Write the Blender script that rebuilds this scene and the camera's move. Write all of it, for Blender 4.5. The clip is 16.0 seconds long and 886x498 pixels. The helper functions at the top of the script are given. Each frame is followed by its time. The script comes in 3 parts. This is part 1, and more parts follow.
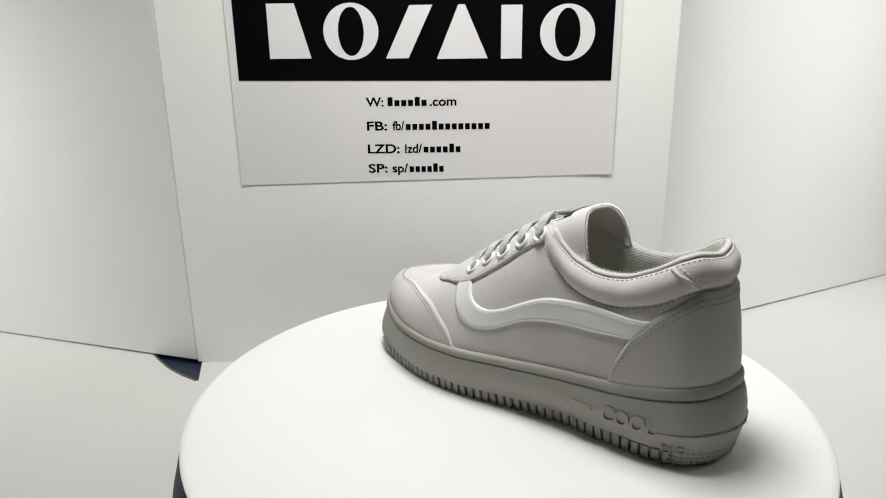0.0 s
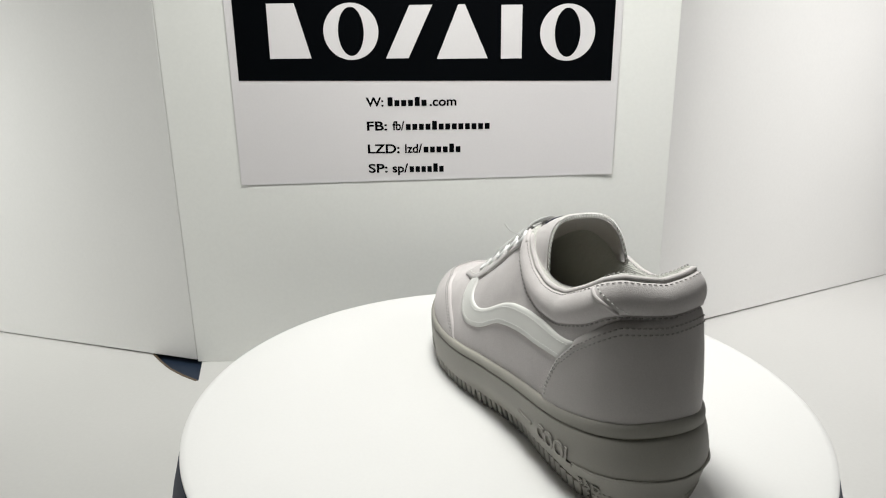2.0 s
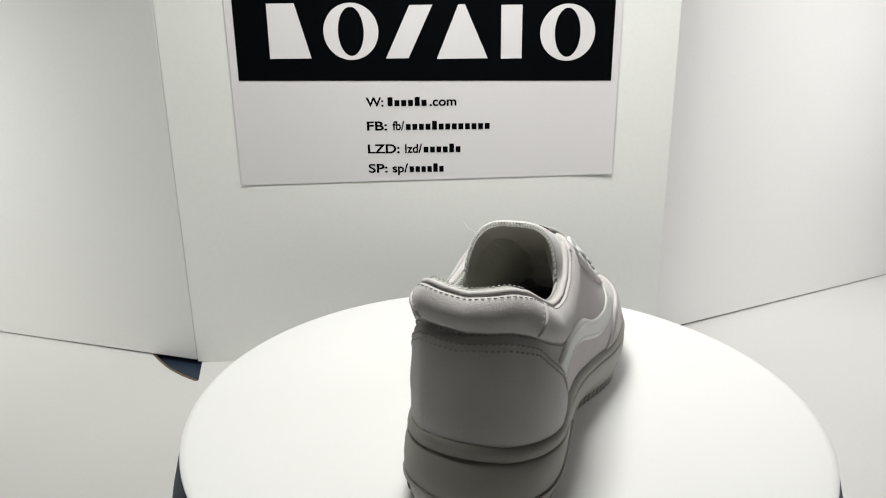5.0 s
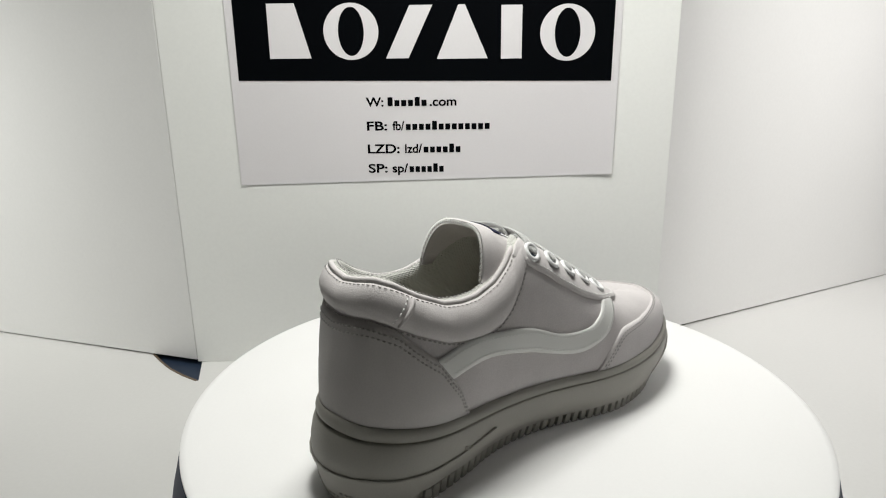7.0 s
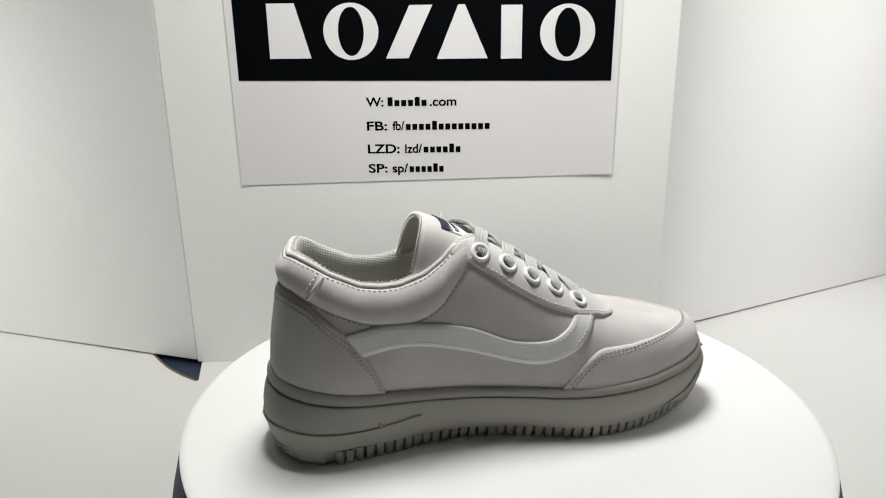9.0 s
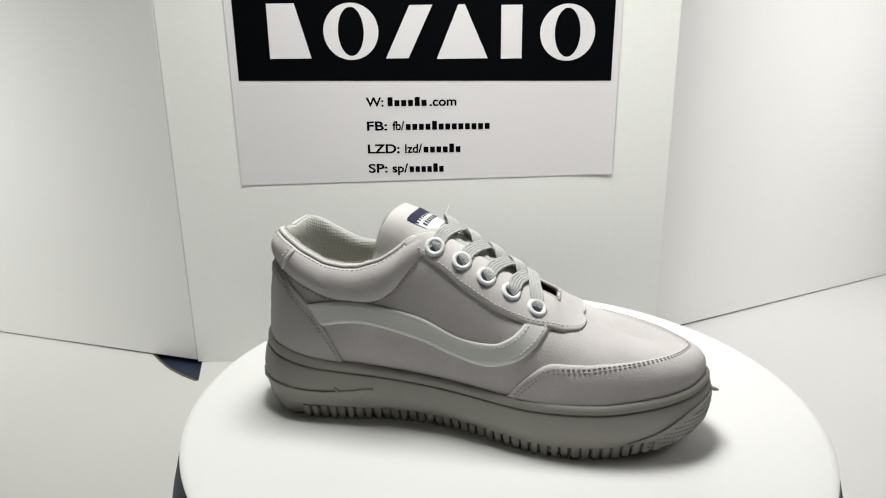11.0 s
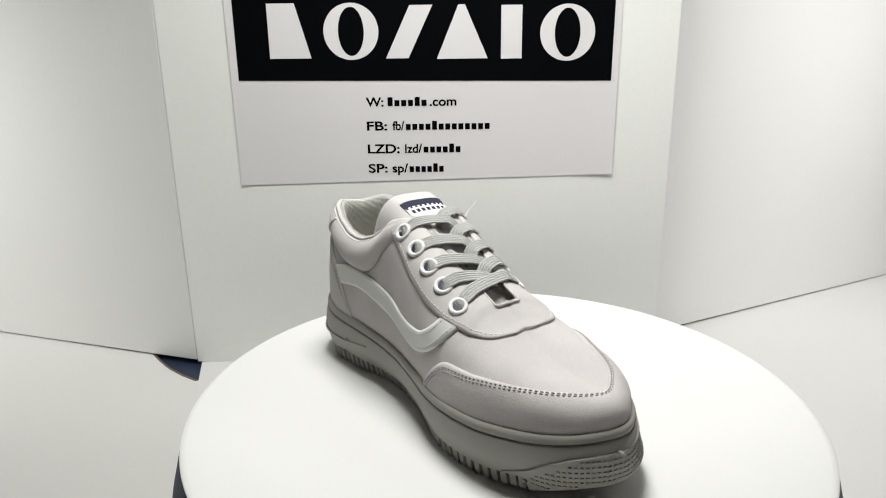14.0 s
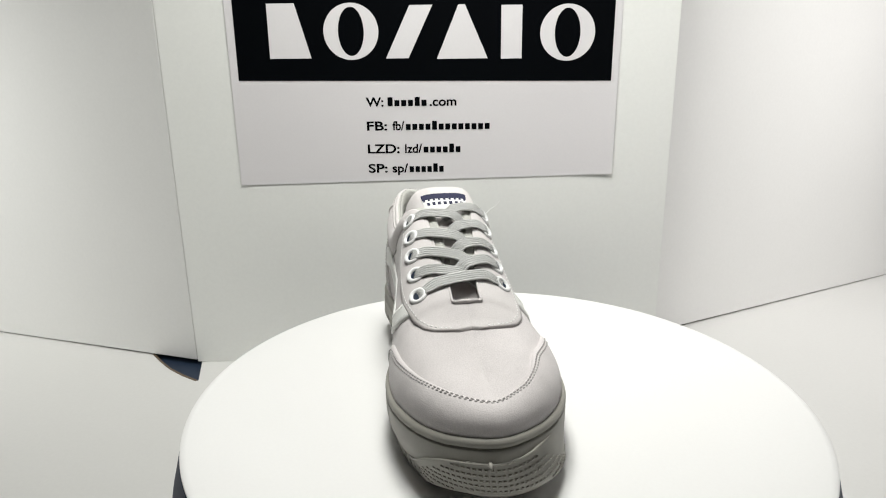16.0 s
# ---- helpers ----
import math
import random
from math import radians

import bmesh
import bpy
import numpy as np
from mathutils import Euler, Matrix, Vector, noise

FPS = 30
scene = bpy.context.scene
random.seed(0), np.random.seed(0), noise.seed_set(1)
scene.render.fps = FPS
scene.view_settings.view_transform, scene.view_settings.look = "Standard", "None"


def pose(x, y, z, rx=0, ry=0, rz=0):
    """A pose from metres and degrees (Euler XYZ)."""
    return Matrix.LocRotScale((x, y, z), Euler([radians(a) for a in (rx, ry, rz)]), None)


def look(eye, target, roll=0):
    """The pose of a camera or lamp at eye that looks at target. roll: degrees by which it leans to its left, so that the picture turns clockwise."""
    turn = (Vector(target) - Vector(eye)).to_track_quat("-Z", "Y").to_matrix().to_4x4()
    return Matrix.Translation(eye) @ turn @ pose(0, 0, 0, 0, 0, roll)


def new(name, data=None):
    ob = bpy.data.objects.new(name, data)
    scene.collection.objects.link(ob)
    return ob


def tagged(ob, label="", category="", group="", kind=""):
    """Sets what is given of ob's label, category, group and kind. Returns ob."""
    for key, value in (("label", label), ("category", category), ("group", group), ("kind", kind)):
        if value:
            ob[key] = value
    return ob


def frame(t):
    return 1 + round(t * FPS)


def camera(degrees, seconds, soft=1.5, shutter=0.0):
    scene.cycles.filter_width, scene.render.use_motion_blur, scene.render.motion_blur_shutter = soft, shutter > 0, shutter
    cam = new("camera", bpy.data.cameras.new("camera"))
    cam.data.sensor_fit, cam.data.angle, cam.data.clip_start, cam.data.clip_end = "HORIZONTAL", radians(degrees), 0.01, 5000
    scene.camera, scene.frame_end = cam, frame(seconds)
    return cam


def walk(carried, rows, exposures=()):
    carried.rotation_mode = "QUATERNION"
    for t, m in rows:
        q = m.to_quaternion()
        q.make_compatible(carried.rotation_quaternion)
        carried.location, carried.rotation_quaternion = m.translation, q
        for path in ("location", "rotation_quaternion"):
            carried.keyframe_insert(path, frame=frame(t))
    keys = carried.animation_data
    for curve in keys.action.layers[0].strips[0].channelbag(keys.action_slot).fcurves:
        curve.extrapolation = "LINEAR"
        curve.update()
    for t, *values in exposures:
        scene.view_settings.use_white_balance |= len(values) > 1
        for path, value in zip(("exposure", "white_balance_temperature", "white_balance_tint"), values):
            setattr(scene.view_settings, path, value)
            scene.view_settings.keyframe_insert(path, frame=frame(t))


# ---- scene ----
cam = camera(71.14, 16.0, soft=1.1)
EYE = (0.0, -0.3843, 0.2037)
VIEW = look(EYE, (-0.08674, 0.57638, -0.06009), -0.71)
walk(cam, [(0.0, VIEW), (16.0, VIEW)], exposures=[(0.0, -0.05), (6.5, -0.07), (8.2, -0.07), (9.0, -0.01), (12.0, -0.01), (16.0, -0.01)])

# ---- light ----
world = bpy.data.worlds.new("room_light")
scene.world = world
world.use_nodes = True
world.node_tree.nodes["Background"].inputs[0].default_value = (0.95, 1.0, 0.97, 1)
world.node_tree.nodes["Background"].inputs[1].default_value = 0.02


def area_lamp(name, eye, target, sx, sy, watts, colour, spread=180):
    data = bpy.data.lights.new(name, "AREA")
    data.shape, data.size, data.size_y, data.energy, data.color, data.spread = "RECTANGLE", sx, sy, watts, colour, radians(spread)
    ob = new(name, data)
    ob.matrix_world = look(eye, target)
    return ob


area_lamp("lamp_overhead", (-0.04, 0.03, 0.68), (0.0, 0.01, 0.0), 0.24, 0.18, 5.0, (0.985, 0.99, 0.945), 175)
# Added fill, unseen, aimed to brighten the right side board.
area_lamp("added_fill_right", (0.80, 0.08, 0.70), (0.46, 0.55, 0.02), 0.40, 0.25, 2.3, (1.0, 0.985, 0.97), 95)
# Second unseen fill, added to lift the lower part of the left board.
area_lamp("added_fill_left", (-0.90, -0.10, 0.45), (-0.75, 0.35, 0.02), 0.35, 0.25, 1.2, (0.99, 1.0, 0.96), 95)


# ---- materials ----
def material(name, colour, rough=0.7, grain=400.0, vary=0.06, bump=0.2, blotch=18.0, sheen=0.0, metal=0.0, weave=0.0, spec=0.4):
    """Two scales of colour variation, fine relief, and a woven relief where wanted. Sizes in cycles per metre."""
    m = bpy.data.materials.new(name)
    m.use_nodes = True
    n, l = m.node_tree.nodes, m.node_tree.links
    b = n["Principled BSDF"]
    b.inputs["Roughness"].default_value, b.inputs["Metallic"].default_value = rough, metal
    b.inputs["Specular IOR Level"].default_value, b.inputs["Sheen Weight"].default_value = spec, sheen
    co = n.new("ShaderNodeTexCoord")
    big, fine = n.new("ShaderNodeTexNoise"), n.new("ShaderNodeTexNoise")
    big.inputs["Scale"].default_value, big.inputs["Detail"].default_value = blotch, 5
    fine.inputs["Scale"].default_value, fine.inputs["Detail"].default_value = grain, 4
    for t in (big, fine):
        l.new(co.outputs["Object"], t.inputs["Vector"])
    mix = n.new("ShaderNodeMath")
    mix.operation = "ADD"
    l.new(big.outputs["Fac"], mix.inputs[0])
    l.new(fine.outputs["Fac"], mix.inputs[1])
    ramp = n.new("ShaderNodeMapRange")
    ramp.inputs["From Min"].default_value, ramp.inputs["From Max"].default_value = 0.6, 1.4
    ramp.inputs["To Min"].default_value, ramp.inputs["To Max"].default_value = 1 - vary, 1 + vary
    l.new(mix.outputs[0], ramp.inputs["Value"])
    tint = n.new("ShaderNodeVectorMath")
    tint.operation = "SCALE"
    tint.inputs[0].default_value = colour
    l.new(ramp.outputs[0], tint.inputs["Scale"])
    l.new(tint.outputs[0], b.inputs["Base Color"])
    rr = n.new("ShaderNodeMapRange")
    rr.inputs["To Min"].default_value, rr.inputs["To Max"].default_value = max(rough - 0.08, 0.05), min(rough + 0.08, 1)
    l.new(big.outputs["Fac"], rr.inputs["Value"])
    l.new(rr.outputs[0], b.inputs["Roughness"])
    height = fine.outputs["Fac"]
    if weave:
        add = None
        for axis in ("X", "Y"):
            w = n.new("ShaderNodeTexWave")
            w.bands_direction = axis if axis == "X" else "Z"
            w.inputs["Scale"].default_value, w.inputs["Distortion"].default_value = weave, 1.2
            w.inputs["Detail Scale"].default_value = 1.5
            l.new(co.outputs["Object"], w.inputs["Vector"])
            if add is None:
                add = w.outputs["Fac"]
            else:
                s = n.new("ShaderNodeMath")
                l.new(add, s.inputs[0])
                l.new(w.outputs["Fac"], s.inputs[1])
                add = s.outputs[0]
        s = n.new("ShaderNodeMath")
        l.new(add, s.inputs[0])
        l.new(height, s.inputs[1])
        height = s.outputs[0]
    bp = n.new("ShaderNodeBump")
    bp.inputs["Strength"].default_value, bp.inputs["Distance"].default_value = bump, 0.0004
    l.new(height, bp.inputs["Height"])
    l.new(bp.outputs[0], b.inputs["Normal"])
    return m


CANVAS = material("grey_canvas", (0.625, 0.59, 0.588), 0.85, 1500, 0.15, 0.6, 25, sheen=0.15, spec=0.25)
SUEDE = material("grey_microfibre", (0.63, 0.597, 0.592), 0.8, 1500, 0.12, 0.5, 30, sheen=0.2, spec=0.3)
SMOOTH = material("grey_leatherette", (0.56, 0.532, 0.522), 0.62, 1300, 0.07, 0.25, 22, sheen=0.08, spec=0.35)
STRIPE = material("white_leatherette", (0.80, 0.80, 0.775), 0.45, 1500, 0.03, 0.12, 30)
RUBBER = material("grey_rubber", (0.35, 0.337, 0.303), 0.55, 1200, 0.06, 0.12, 20, spec=0.4)
LINING = material("grey_mesh_lining", (0.56, 0.56, 0.525), 0.9, 1500, 0.06, 0.6, 30, weave=330, spec=0.2)
INSOLE = material("pale_insole", (0.42, 0.40, 0.33), 0.85, 1200, 0.08, 0.3, 25)
THREAD = material("grey_thread", (0.42, 0.402, 0.395), 0.8, 3000, 0.08, 0.2, 60)
PALE_THREAD = material("pale_thread", (0.86, 0.86, 0.84), 0.8, 3000, 0.06, 0.2, 60)
LACE = material("grey_lace", (0.62, 0.622, 0.61), 0.85, 2500, 0.12, 0.6, 60, weave=1100, spec=0.2)
EYELET = material("white_enamel", (0.85, 0.85, 0.85), 0.3, 900, 0.02, 0.05, 40)
NAVY_CLOTH = material("navy_woven_tape", (0.02, 0.022, 0.06), 0.8, 2500, 0.15, 0.4, 60)
WHITE_CLOTH = material("white_woven_tape", (0.72, 0.72, 0.72), 0.8, 2500, 0.06, 0.4, 60)
BOARD = material("white_board", (0.80, 0.805, 0.777), 0.6, 260, 0.025, 0.06, 5)
WING = material("white_side_board", (0.79, 0.785, 0.77), 0.6, 260, 0.02, 0.06, 5)
SHEET = material("white_floor_sheet", (0.63, 0.625, 0.61), 0.55, 260, 0.025, 0.06, 4)
KRAFT = material("brown_board_edge", (0.13, 0.095, 0.065), 0.8, 400, 0.1, 0.2, 30)
# the table's own dark, also used to colour the shade inside the eyelets
DARK = material("dark_table_and_eyelet_shade", (0.014, 0.025, 0.048), 0.5, 200, 0.2, 0.1, 12)
DISC = material("white_disc", (0.80, 0.795, 0.79), 0.42, 500, 0.015, 0.04, 14)
NAVY = material("navy_plastic", (0.02, 0.042, 0.10), 0.5, 700, 0.08, 0.08, 20, spec=0.12)
PAPER = material("white_paper", (0.70, 0.68, 0.69), 0.7, 500, 0.02, 0.05, 8)
INK = material("black_print", (0.0012, 0.0018, 0.0026), 0.7, 500, 0.15, 0.04, 10, spec=0.03)
PLASTER = material("room_plaster", (0.60, 0.60, 0.585), 0.85, 120, 0.05, 0.1, 3)
WOOD = material("room_floor", (0.25, 0.2, 0.16), 0.6, 90, 0.15, 0.1, 4)

MM = 0.001


# ---- mesh helpers ----
def mesh_of(name, verts, faces, mat, smooth=True):
    me = bpy.data.meshes.new(name)
    me.from_pydata([tuple(float(c) for c in v) for v in verts], [], faces)
    me.materials.append(mat)
    if smooth:
        me.shade_smooth()
    me.update()
    return me


def piece(name, verts, faces, mat, parent=None, label="", scale=MM, smooth=True, sharp=None):
    """One mesh object from lists in millimetres."""
    ob = new(name, mesh_of(name, np.array(verts, float) * scale, faces, mat, smooth))
    if sharp:
        ob.data.set_sharp_from_angle(angle=radians(sharp))
    if parent:
        ob.parent = parent
    if label:
        tagged(ob, label)
    return ob


def part(name, bm, mat, parent=None, label="", smooth=False):
    me = bpy.data.meshes.new(name)
    bm.to_mesh(me)
    bm.free()
    me.materials.append(mat)
    if smooth:
        me.shade_smooth()
    ob = new(name, me)
    if parent:
        ob.parent = parent
    if label:
        tagged(ob, label)
    return ob


def grid_faces(n, m, wrap=False, start=0):
    f = []
    for i in range(n if wrap else n - 1):
        for j in range(m - 1):
            a, b = i * m + j, ((i + 1) % n) * m + j
            f.append((start + a, start + b, start + b + 1, start + a + 1))
    return f


def slab(points, low, high, bevel=0.0):
    """A prism over an outline in the ground plane, in metres."""
    bm = bmesh.new()
    vs = [bm.verts.new((x, y, low)) for x, y in points]
    f = bm.faces.new(vs)
    top = bmesh.ops.extrude_face_region(bm, geom=[f])
    bmesh.ops.translate(bm, vec=(0, 0, high - low), verts=[v for v in top["geom"] if isinstance(v, bmesh.types.BMVert)])
    bmesh.ops.recalc_face_normals(bm, faces=bm.faces)
    if bevel:
        bmesh.ops.bevel(bm, geom=list(bm.edges), offset=bevel, segments=2, affect="EDGES")
    return bm


# ---- the place ----
FLOOR = -0.123
F0, R0 = Vector((-0.08992, 0.99595, 0)), Vector((0.99595, 0.08992, 0))
BACK = Vector((EYE[0], EYE[1], 0)) + F0 * 0.690


def on_wall(u, z, off=0.0):
    """A place on the back board: u metres to the right of the lens axis, off metres before it."""
    q = BACK + R0 * u - F0 * off
    return Vector((q.x, q.y, z))


def board(name, a, b, z0a, z0b, z1, thick, mat, label, back):
    """An upright board from a to b, with its own heights at the lower edge."""
    a, b = Vector((*a, 0)), Vector((*b, 0))
    n = Vector((-(b - a).y, (b - a).x, 0)).normalized() * thick * back
    bm = bmesh.new()
    q = [(a, z0a), (b, z0b), (b, z1), (a, z1)]
    front = [bm.verts.new((v.x, v.y, z)) for v, z in q]
    rear = [bm.verts.new((v.x + n.x, v.y + n.y, z)) for v, z in q]
    bm.faces.new(front)
    bm.faces.new(rear[::-1])
    for i in range(4):
        j = (i + 1) % 4
        bm.faces.new((front[j], front[i], rear[i], rear[j]))
    bmesh.ops.recalc_face_normals(bm, faces=bm.faces)
    bmesh.ops.bevel(bm, geom=list(bm.edges), offset=0.0006, segments=2, affect="EDGES")
    return tagged(part(name, bm, mat), label, "backdrop board", kind="structure")


CL, CR = on_wall(-0.299, 0), on_wall(0.2525, 0)
LEFT_END = (CL.x - 0.62, CL.y + 0.1405)
RIGHT_END = (0.85, 0.7937)
board("wall_back", (CL.x, CL.y), (CR.x, CR.y), FLOOR, FLOOR, 0.62, 0.005, BOARD, "matt white backdrop board standing behind the turntable", 1)
board("wall_left", (CL.x - 0.0008, CL.y + 0.0004), LEFT_END, FLOOR + 0.0022, FLOOR + 0.001, 0.62, 0.005, WING, "white side board folded back from the backdrop", -1)
board("wall_right", (0.135, 0.351), RIGHT_END, FLOOR + 0.003, FLOOR + 0.0008, 0.62, 0.005, WING, "white side board standing behind the backdrop", 1)

# one white sheet on the dark table, with a corner cut open beside the backdrop
bm = slab([(-1.05, -0.95), (1.05, -0.95), (1.05, 0.90), (-0.30, 0.90), (CL.x + 0.0006, CL.y + 0.012), (-0.3365, 0.2295), (-0.338, 0.228), (-0.360, 0.2395), (-0.384, 0.2555), (-0.406, 0.2745), (-0.4255, 0.2935), (-0.46, 0.50), (-1.05, 0.60)], FLOOR - 0.003, FLOOR)
tagged(part("floor", bm, SHEET), "white matt sheet under the turntable with a cut corner", "floor sheet", kind="structure")
CUT = [(-0.338, 0.228), (-0.360, 0.2395), (-0.384, 0.2555), (-0.406, 0.2745), (-0.4255, 0.2935)]
bm = slab([(x - 0.0006, y - 0.0013) for x, y in CUT] + [(x + 0.0003, y + 0.0011) for x, y in CUT[::-1]], FLOOR - 0.0036, FLOOR + 0.0006)
tagged(part("trim", bm, KRAFT), "brown cut edge of the floor sheet", "board edge", kind="structure")


def table_thing():
    top = slab([(-1.1, -1.0), (1.1, -1.0), (1.1, 0.95), (-1.1, 0.95)], FLOOR - 0.036, FLOOR - 0.0045, 0.002)
    t = new("table")
    t.location = (0, 0, 0)
    tagged(t, "dark table under the white photo boards", "table")
    part("tabletop", top, DARK, t)
    for x in (-1.0, 1.0):
        for y in (-0.9, 0.85):
            leg = slab([(x - 0.03, y - 0.03), (x + 0.03, y - 0.03), (x + 0.03, y + 0.03), (x - 0.03, y + 0.03)], FLOOR - 0.75, FLOOR - 0.036)
            part("leg", leg, DARK, t)


table_thing()
GROUND = FLOOR - 0.75
bm = slab([(-2.2, -2.4), (2.2, -2.4), (2.2, 1.6), (-2.2, 1.6)], GROUND - 0.05, GROUND)
tagged(part("room_floor", bm, WOOD), "plain brown room floor", "floor", kind="structure")
bm = slab([(-2.2, -2.4), (2.2, -2.4), (2.2, 1.6), (-2.2, 1.6)], GROUND + 2.5, GROUND + 2.6)
tagged(part("ceiling", bm, PLASTER), "plain pale room ceiling", "ceiling", kind="structure")
for nm, q in (("wall_north", [(-2.2, 1.6), (2.2, 1.6), (2.2, 1.7), (-2.2, 1.7)]), ("wall_south", [(-2.2, -2.5), (2.2, -2.5), (2.2, -2.4), (-2.2, -2.4)]),
              ("wall_east", [(2.2, -2.5), (2.3, -2.5), (2.3, 1.7), (2.2, 1.7)]), ("wall_west", [(-2.3, -2.5), (-2.2, -2.5), (-2.2, 1.7), (-2.3, 1.7)])):
    tagged(part(nm, slab(q, GROUND, GROUND + 2.5), PLASTER), "plain pale room wall", "wall", kind="structure")


# ---- poster ----
def wall_sheet(name, quad, off, thick, mat, parent, label="", curl=None, n=24):
    """A thin sheet on the back board; quad as four (u, z) from lower left round, curl lifts it from the board."""
    lo_l, lo_r, up_r, up_l = [np.array(q) for q in quad]
    vs, m = [], n + 1
    for layer in (0, 1):
        for i in range(m):
            for j in range(m):
                s, t = i / n, j / n
                u, z = (lo_l * (1 - s) + lo_r * s) * (1 - t) + (up_l * (1 - s) + up_r * s) * t
                o = off + (curl(u, z) if curl else 0) + thick * layer
                vs.append(on_wall(u, z, o))
    f = grid_faces(m, m)
    back = [tuple(reversed(q)) for q in f]
    faces = back + [tuple(k + m * m for k in q) for q in f]
    rim = [i * m for i in range(m)] + [(m - 1) * m + j for j in range(1, m)] + [i * m + m - 1 for i in range(m - 2, -1, -1)] + [j for j in range(m - 2, 0, -1)]
    for a, b in zip(rim, rim[1:] + rim[:1]):
        faces.append((a, b, b + m * m, a + m * m))
    return piece(name, vs, faces, mat, parent, label, scale=1.0, smooth=True, sharp=40)


def curl(u, z):
    """How far the poster's paper stands off the board."""
    low = max(0, 0.215 - z) / 0.12
    return 0.0004 + 0.0016 * (max(0, u - 0.12) / 0.07) ** 2 * low + 0.0005 * (max(0, -0.20 - u) / 0.025) ** 2 + 0.0005 * (max(0, u - 0.165) / 0.025) ** 2


def flat_shape(name, outline, hole=None, lift=0.0010):
    """A printed shape on the poster, in (u, z) metres, standing 0.3 mm off the print below it."""
    vs, k = [], len(outline)
    for o in (lift, lift + 0.0002):
        vs += [on_wall(u, z, o + curl(u, z)) for u, z in outline]
        if hole:
            vs += [on_wall(u, z, o + curl(u, z)) for u, z in hole]
    faces, m = [], k * (2 if hole else 1)
    for i in range(k):
        j = (i + 1) % k
        faces.append((i, j, j + m, i + m))
        if hole:
            faces += [(m + i, m + j, m + k + j, m + k + i), (k + j, k + i, k + i + m, k + j + m)]
    if not hole:
        faces.append(tuple(range(m, m + k)))
    return vs, faces


def poster():
    p = new("poster")
    p.location = on_wall(-0.0175, 0.092, 0.0)
    tagged(p, "white paper poster with black header taped to the backdrop", "poster")
    inv = Matrix.Translation(-Vector(p.location))

    def put(ob):
        ob.parent = p
        ob.data.transform(inv)
        return ob

    put(wall_sheet("paper", [(-0.2245, 0.092), (0.189, 0.100), (0.1925, 0.389), (-0.2255, 0.389)], 0.0002, 0.0003, PAPER, None, "white paper sheet with a curled corner", curl))
    put(wall_sheet("header_print", [(-0.2165, 0.205), (0.1825, 0.2005), (0.1835, 0.372), (-0.2165, 0.376)], 0.0006, 0.0003, INK, None, "black printed header block", curl))
    c = lambda cx, cz, rx, rz, n=40: [(cx + rx * math.cos(2 * math.pi * i / n), cz + rz * math.sin(2 * math.pi * i / n)) for i in range(n)]
    box = lambda a, b, z0, z1: [(a, z0), (b, z0), (b, z1), (a, z1)]
    shapes = [([(-0.181, 0.227), (-0.137, 0.227), (-0.152, 0.282), (-0.181, 0.282)], None), (c(-0.094, 0.2535, 0.029, 0.0285), c(-0.094, 0.2535, 0.0135, 0.0245)),
              ([(-0.058, 0.226), (-0.034, 0.226), (-0.008, 0.279), (-0.032, 0.279)], None), ([(-0.004, 0.225), (0.050, 0.225), (0.026, 0.279), (0.019, 0.279)], None),
              (box(0.064, 0.086, 0.2245, 0.278), None), (c(0.134, 0.250, 0.029, 0.0285), c(0.134, 0.250, 0.0135, 0.0245))]
    for o, h in shapes:
        put(piece("emblem_shape", *flat_shape("emblem_shape", o, h), PAPER, None, "white printed emblem shape", 1.0, False))
    # lines of small print: the plain words lettered, the names as a block for each character
    def words(body, u0, u1, z):
        cu = bpy.data.curves.new("lettering", "FONT")
        cu.body, cu.size, cu.offset = body, 0.0135, 0.0003
        tmp = new("print_source", cu)
        bpy.context.view_layer.update()
        me = bpy.data.meshes.new_from_object(tmp.evaluated_get(bpy.context.evaluated_depsgraph_get()))
        vs, fs = [tuple(v.co) for v in me.vertices], [tuple(f.vertices) for f in me.polygons]
        bpy.data.objects.remove(tmp)
        bpy.data.meshes.remove(me)
        lo, hi = min(v[0] for v in vs), max(v[0] for v in vs)
        place = [(u0 + (x - lo) / (hi - lo) * (u1 - u0), z + y) for x, y, _ in vs]
        put(piece("lettering", [on_wall(u, w, 0.0008 + curl(u, w)) for u, w in place], fs, INK, None, "small black printed words", 1.0, False))

    def name_bars(u0, u1, z, tall):
        n = len(tall)
        step = (u1 - u0) / n
        for i, ch in enumerate(tall):
            a = u0 + i * step
            put(piece("print_bar", *flat_shape("print_bar", box(a, a + step * 0.74, z, z + (0.0094 if ch == "l" else 0.0064)), None, 0.0006), INK, None, "", 1.0, False))

    for z, lead, u1, rest in ((0.1765, "W:", -0.0625, (("bars", "lxxxlx", -0.058, -0.014), (".com", None, -0.0125, 0.0165))),
                              (0.1510, "FB:", -0.0595, (("fb/", None, -0.0535, -0.0405), ("bars", "xxxxlxxxxxxxx", -0.039, 0.0545))),
                              (0.1262, "LZD:", -0.0465, (("lzd/", None, -0.0405, -0.0215), ("bars", "xxxxlx", -0.020, 0.0225))),
                              (0.1047, "SP:", -0.0605, (("sp/", None, -0.0550, -0.0375), ("bars", "xxxxlx", -0.036, 0.0035)))):
        words(lead, -0.0815, u1, z)
        for body, tall, a, b in rest:
            if tall:
                name_bars(a, b, z, tall)
            else:
                words(body, a, b, z)


poster()


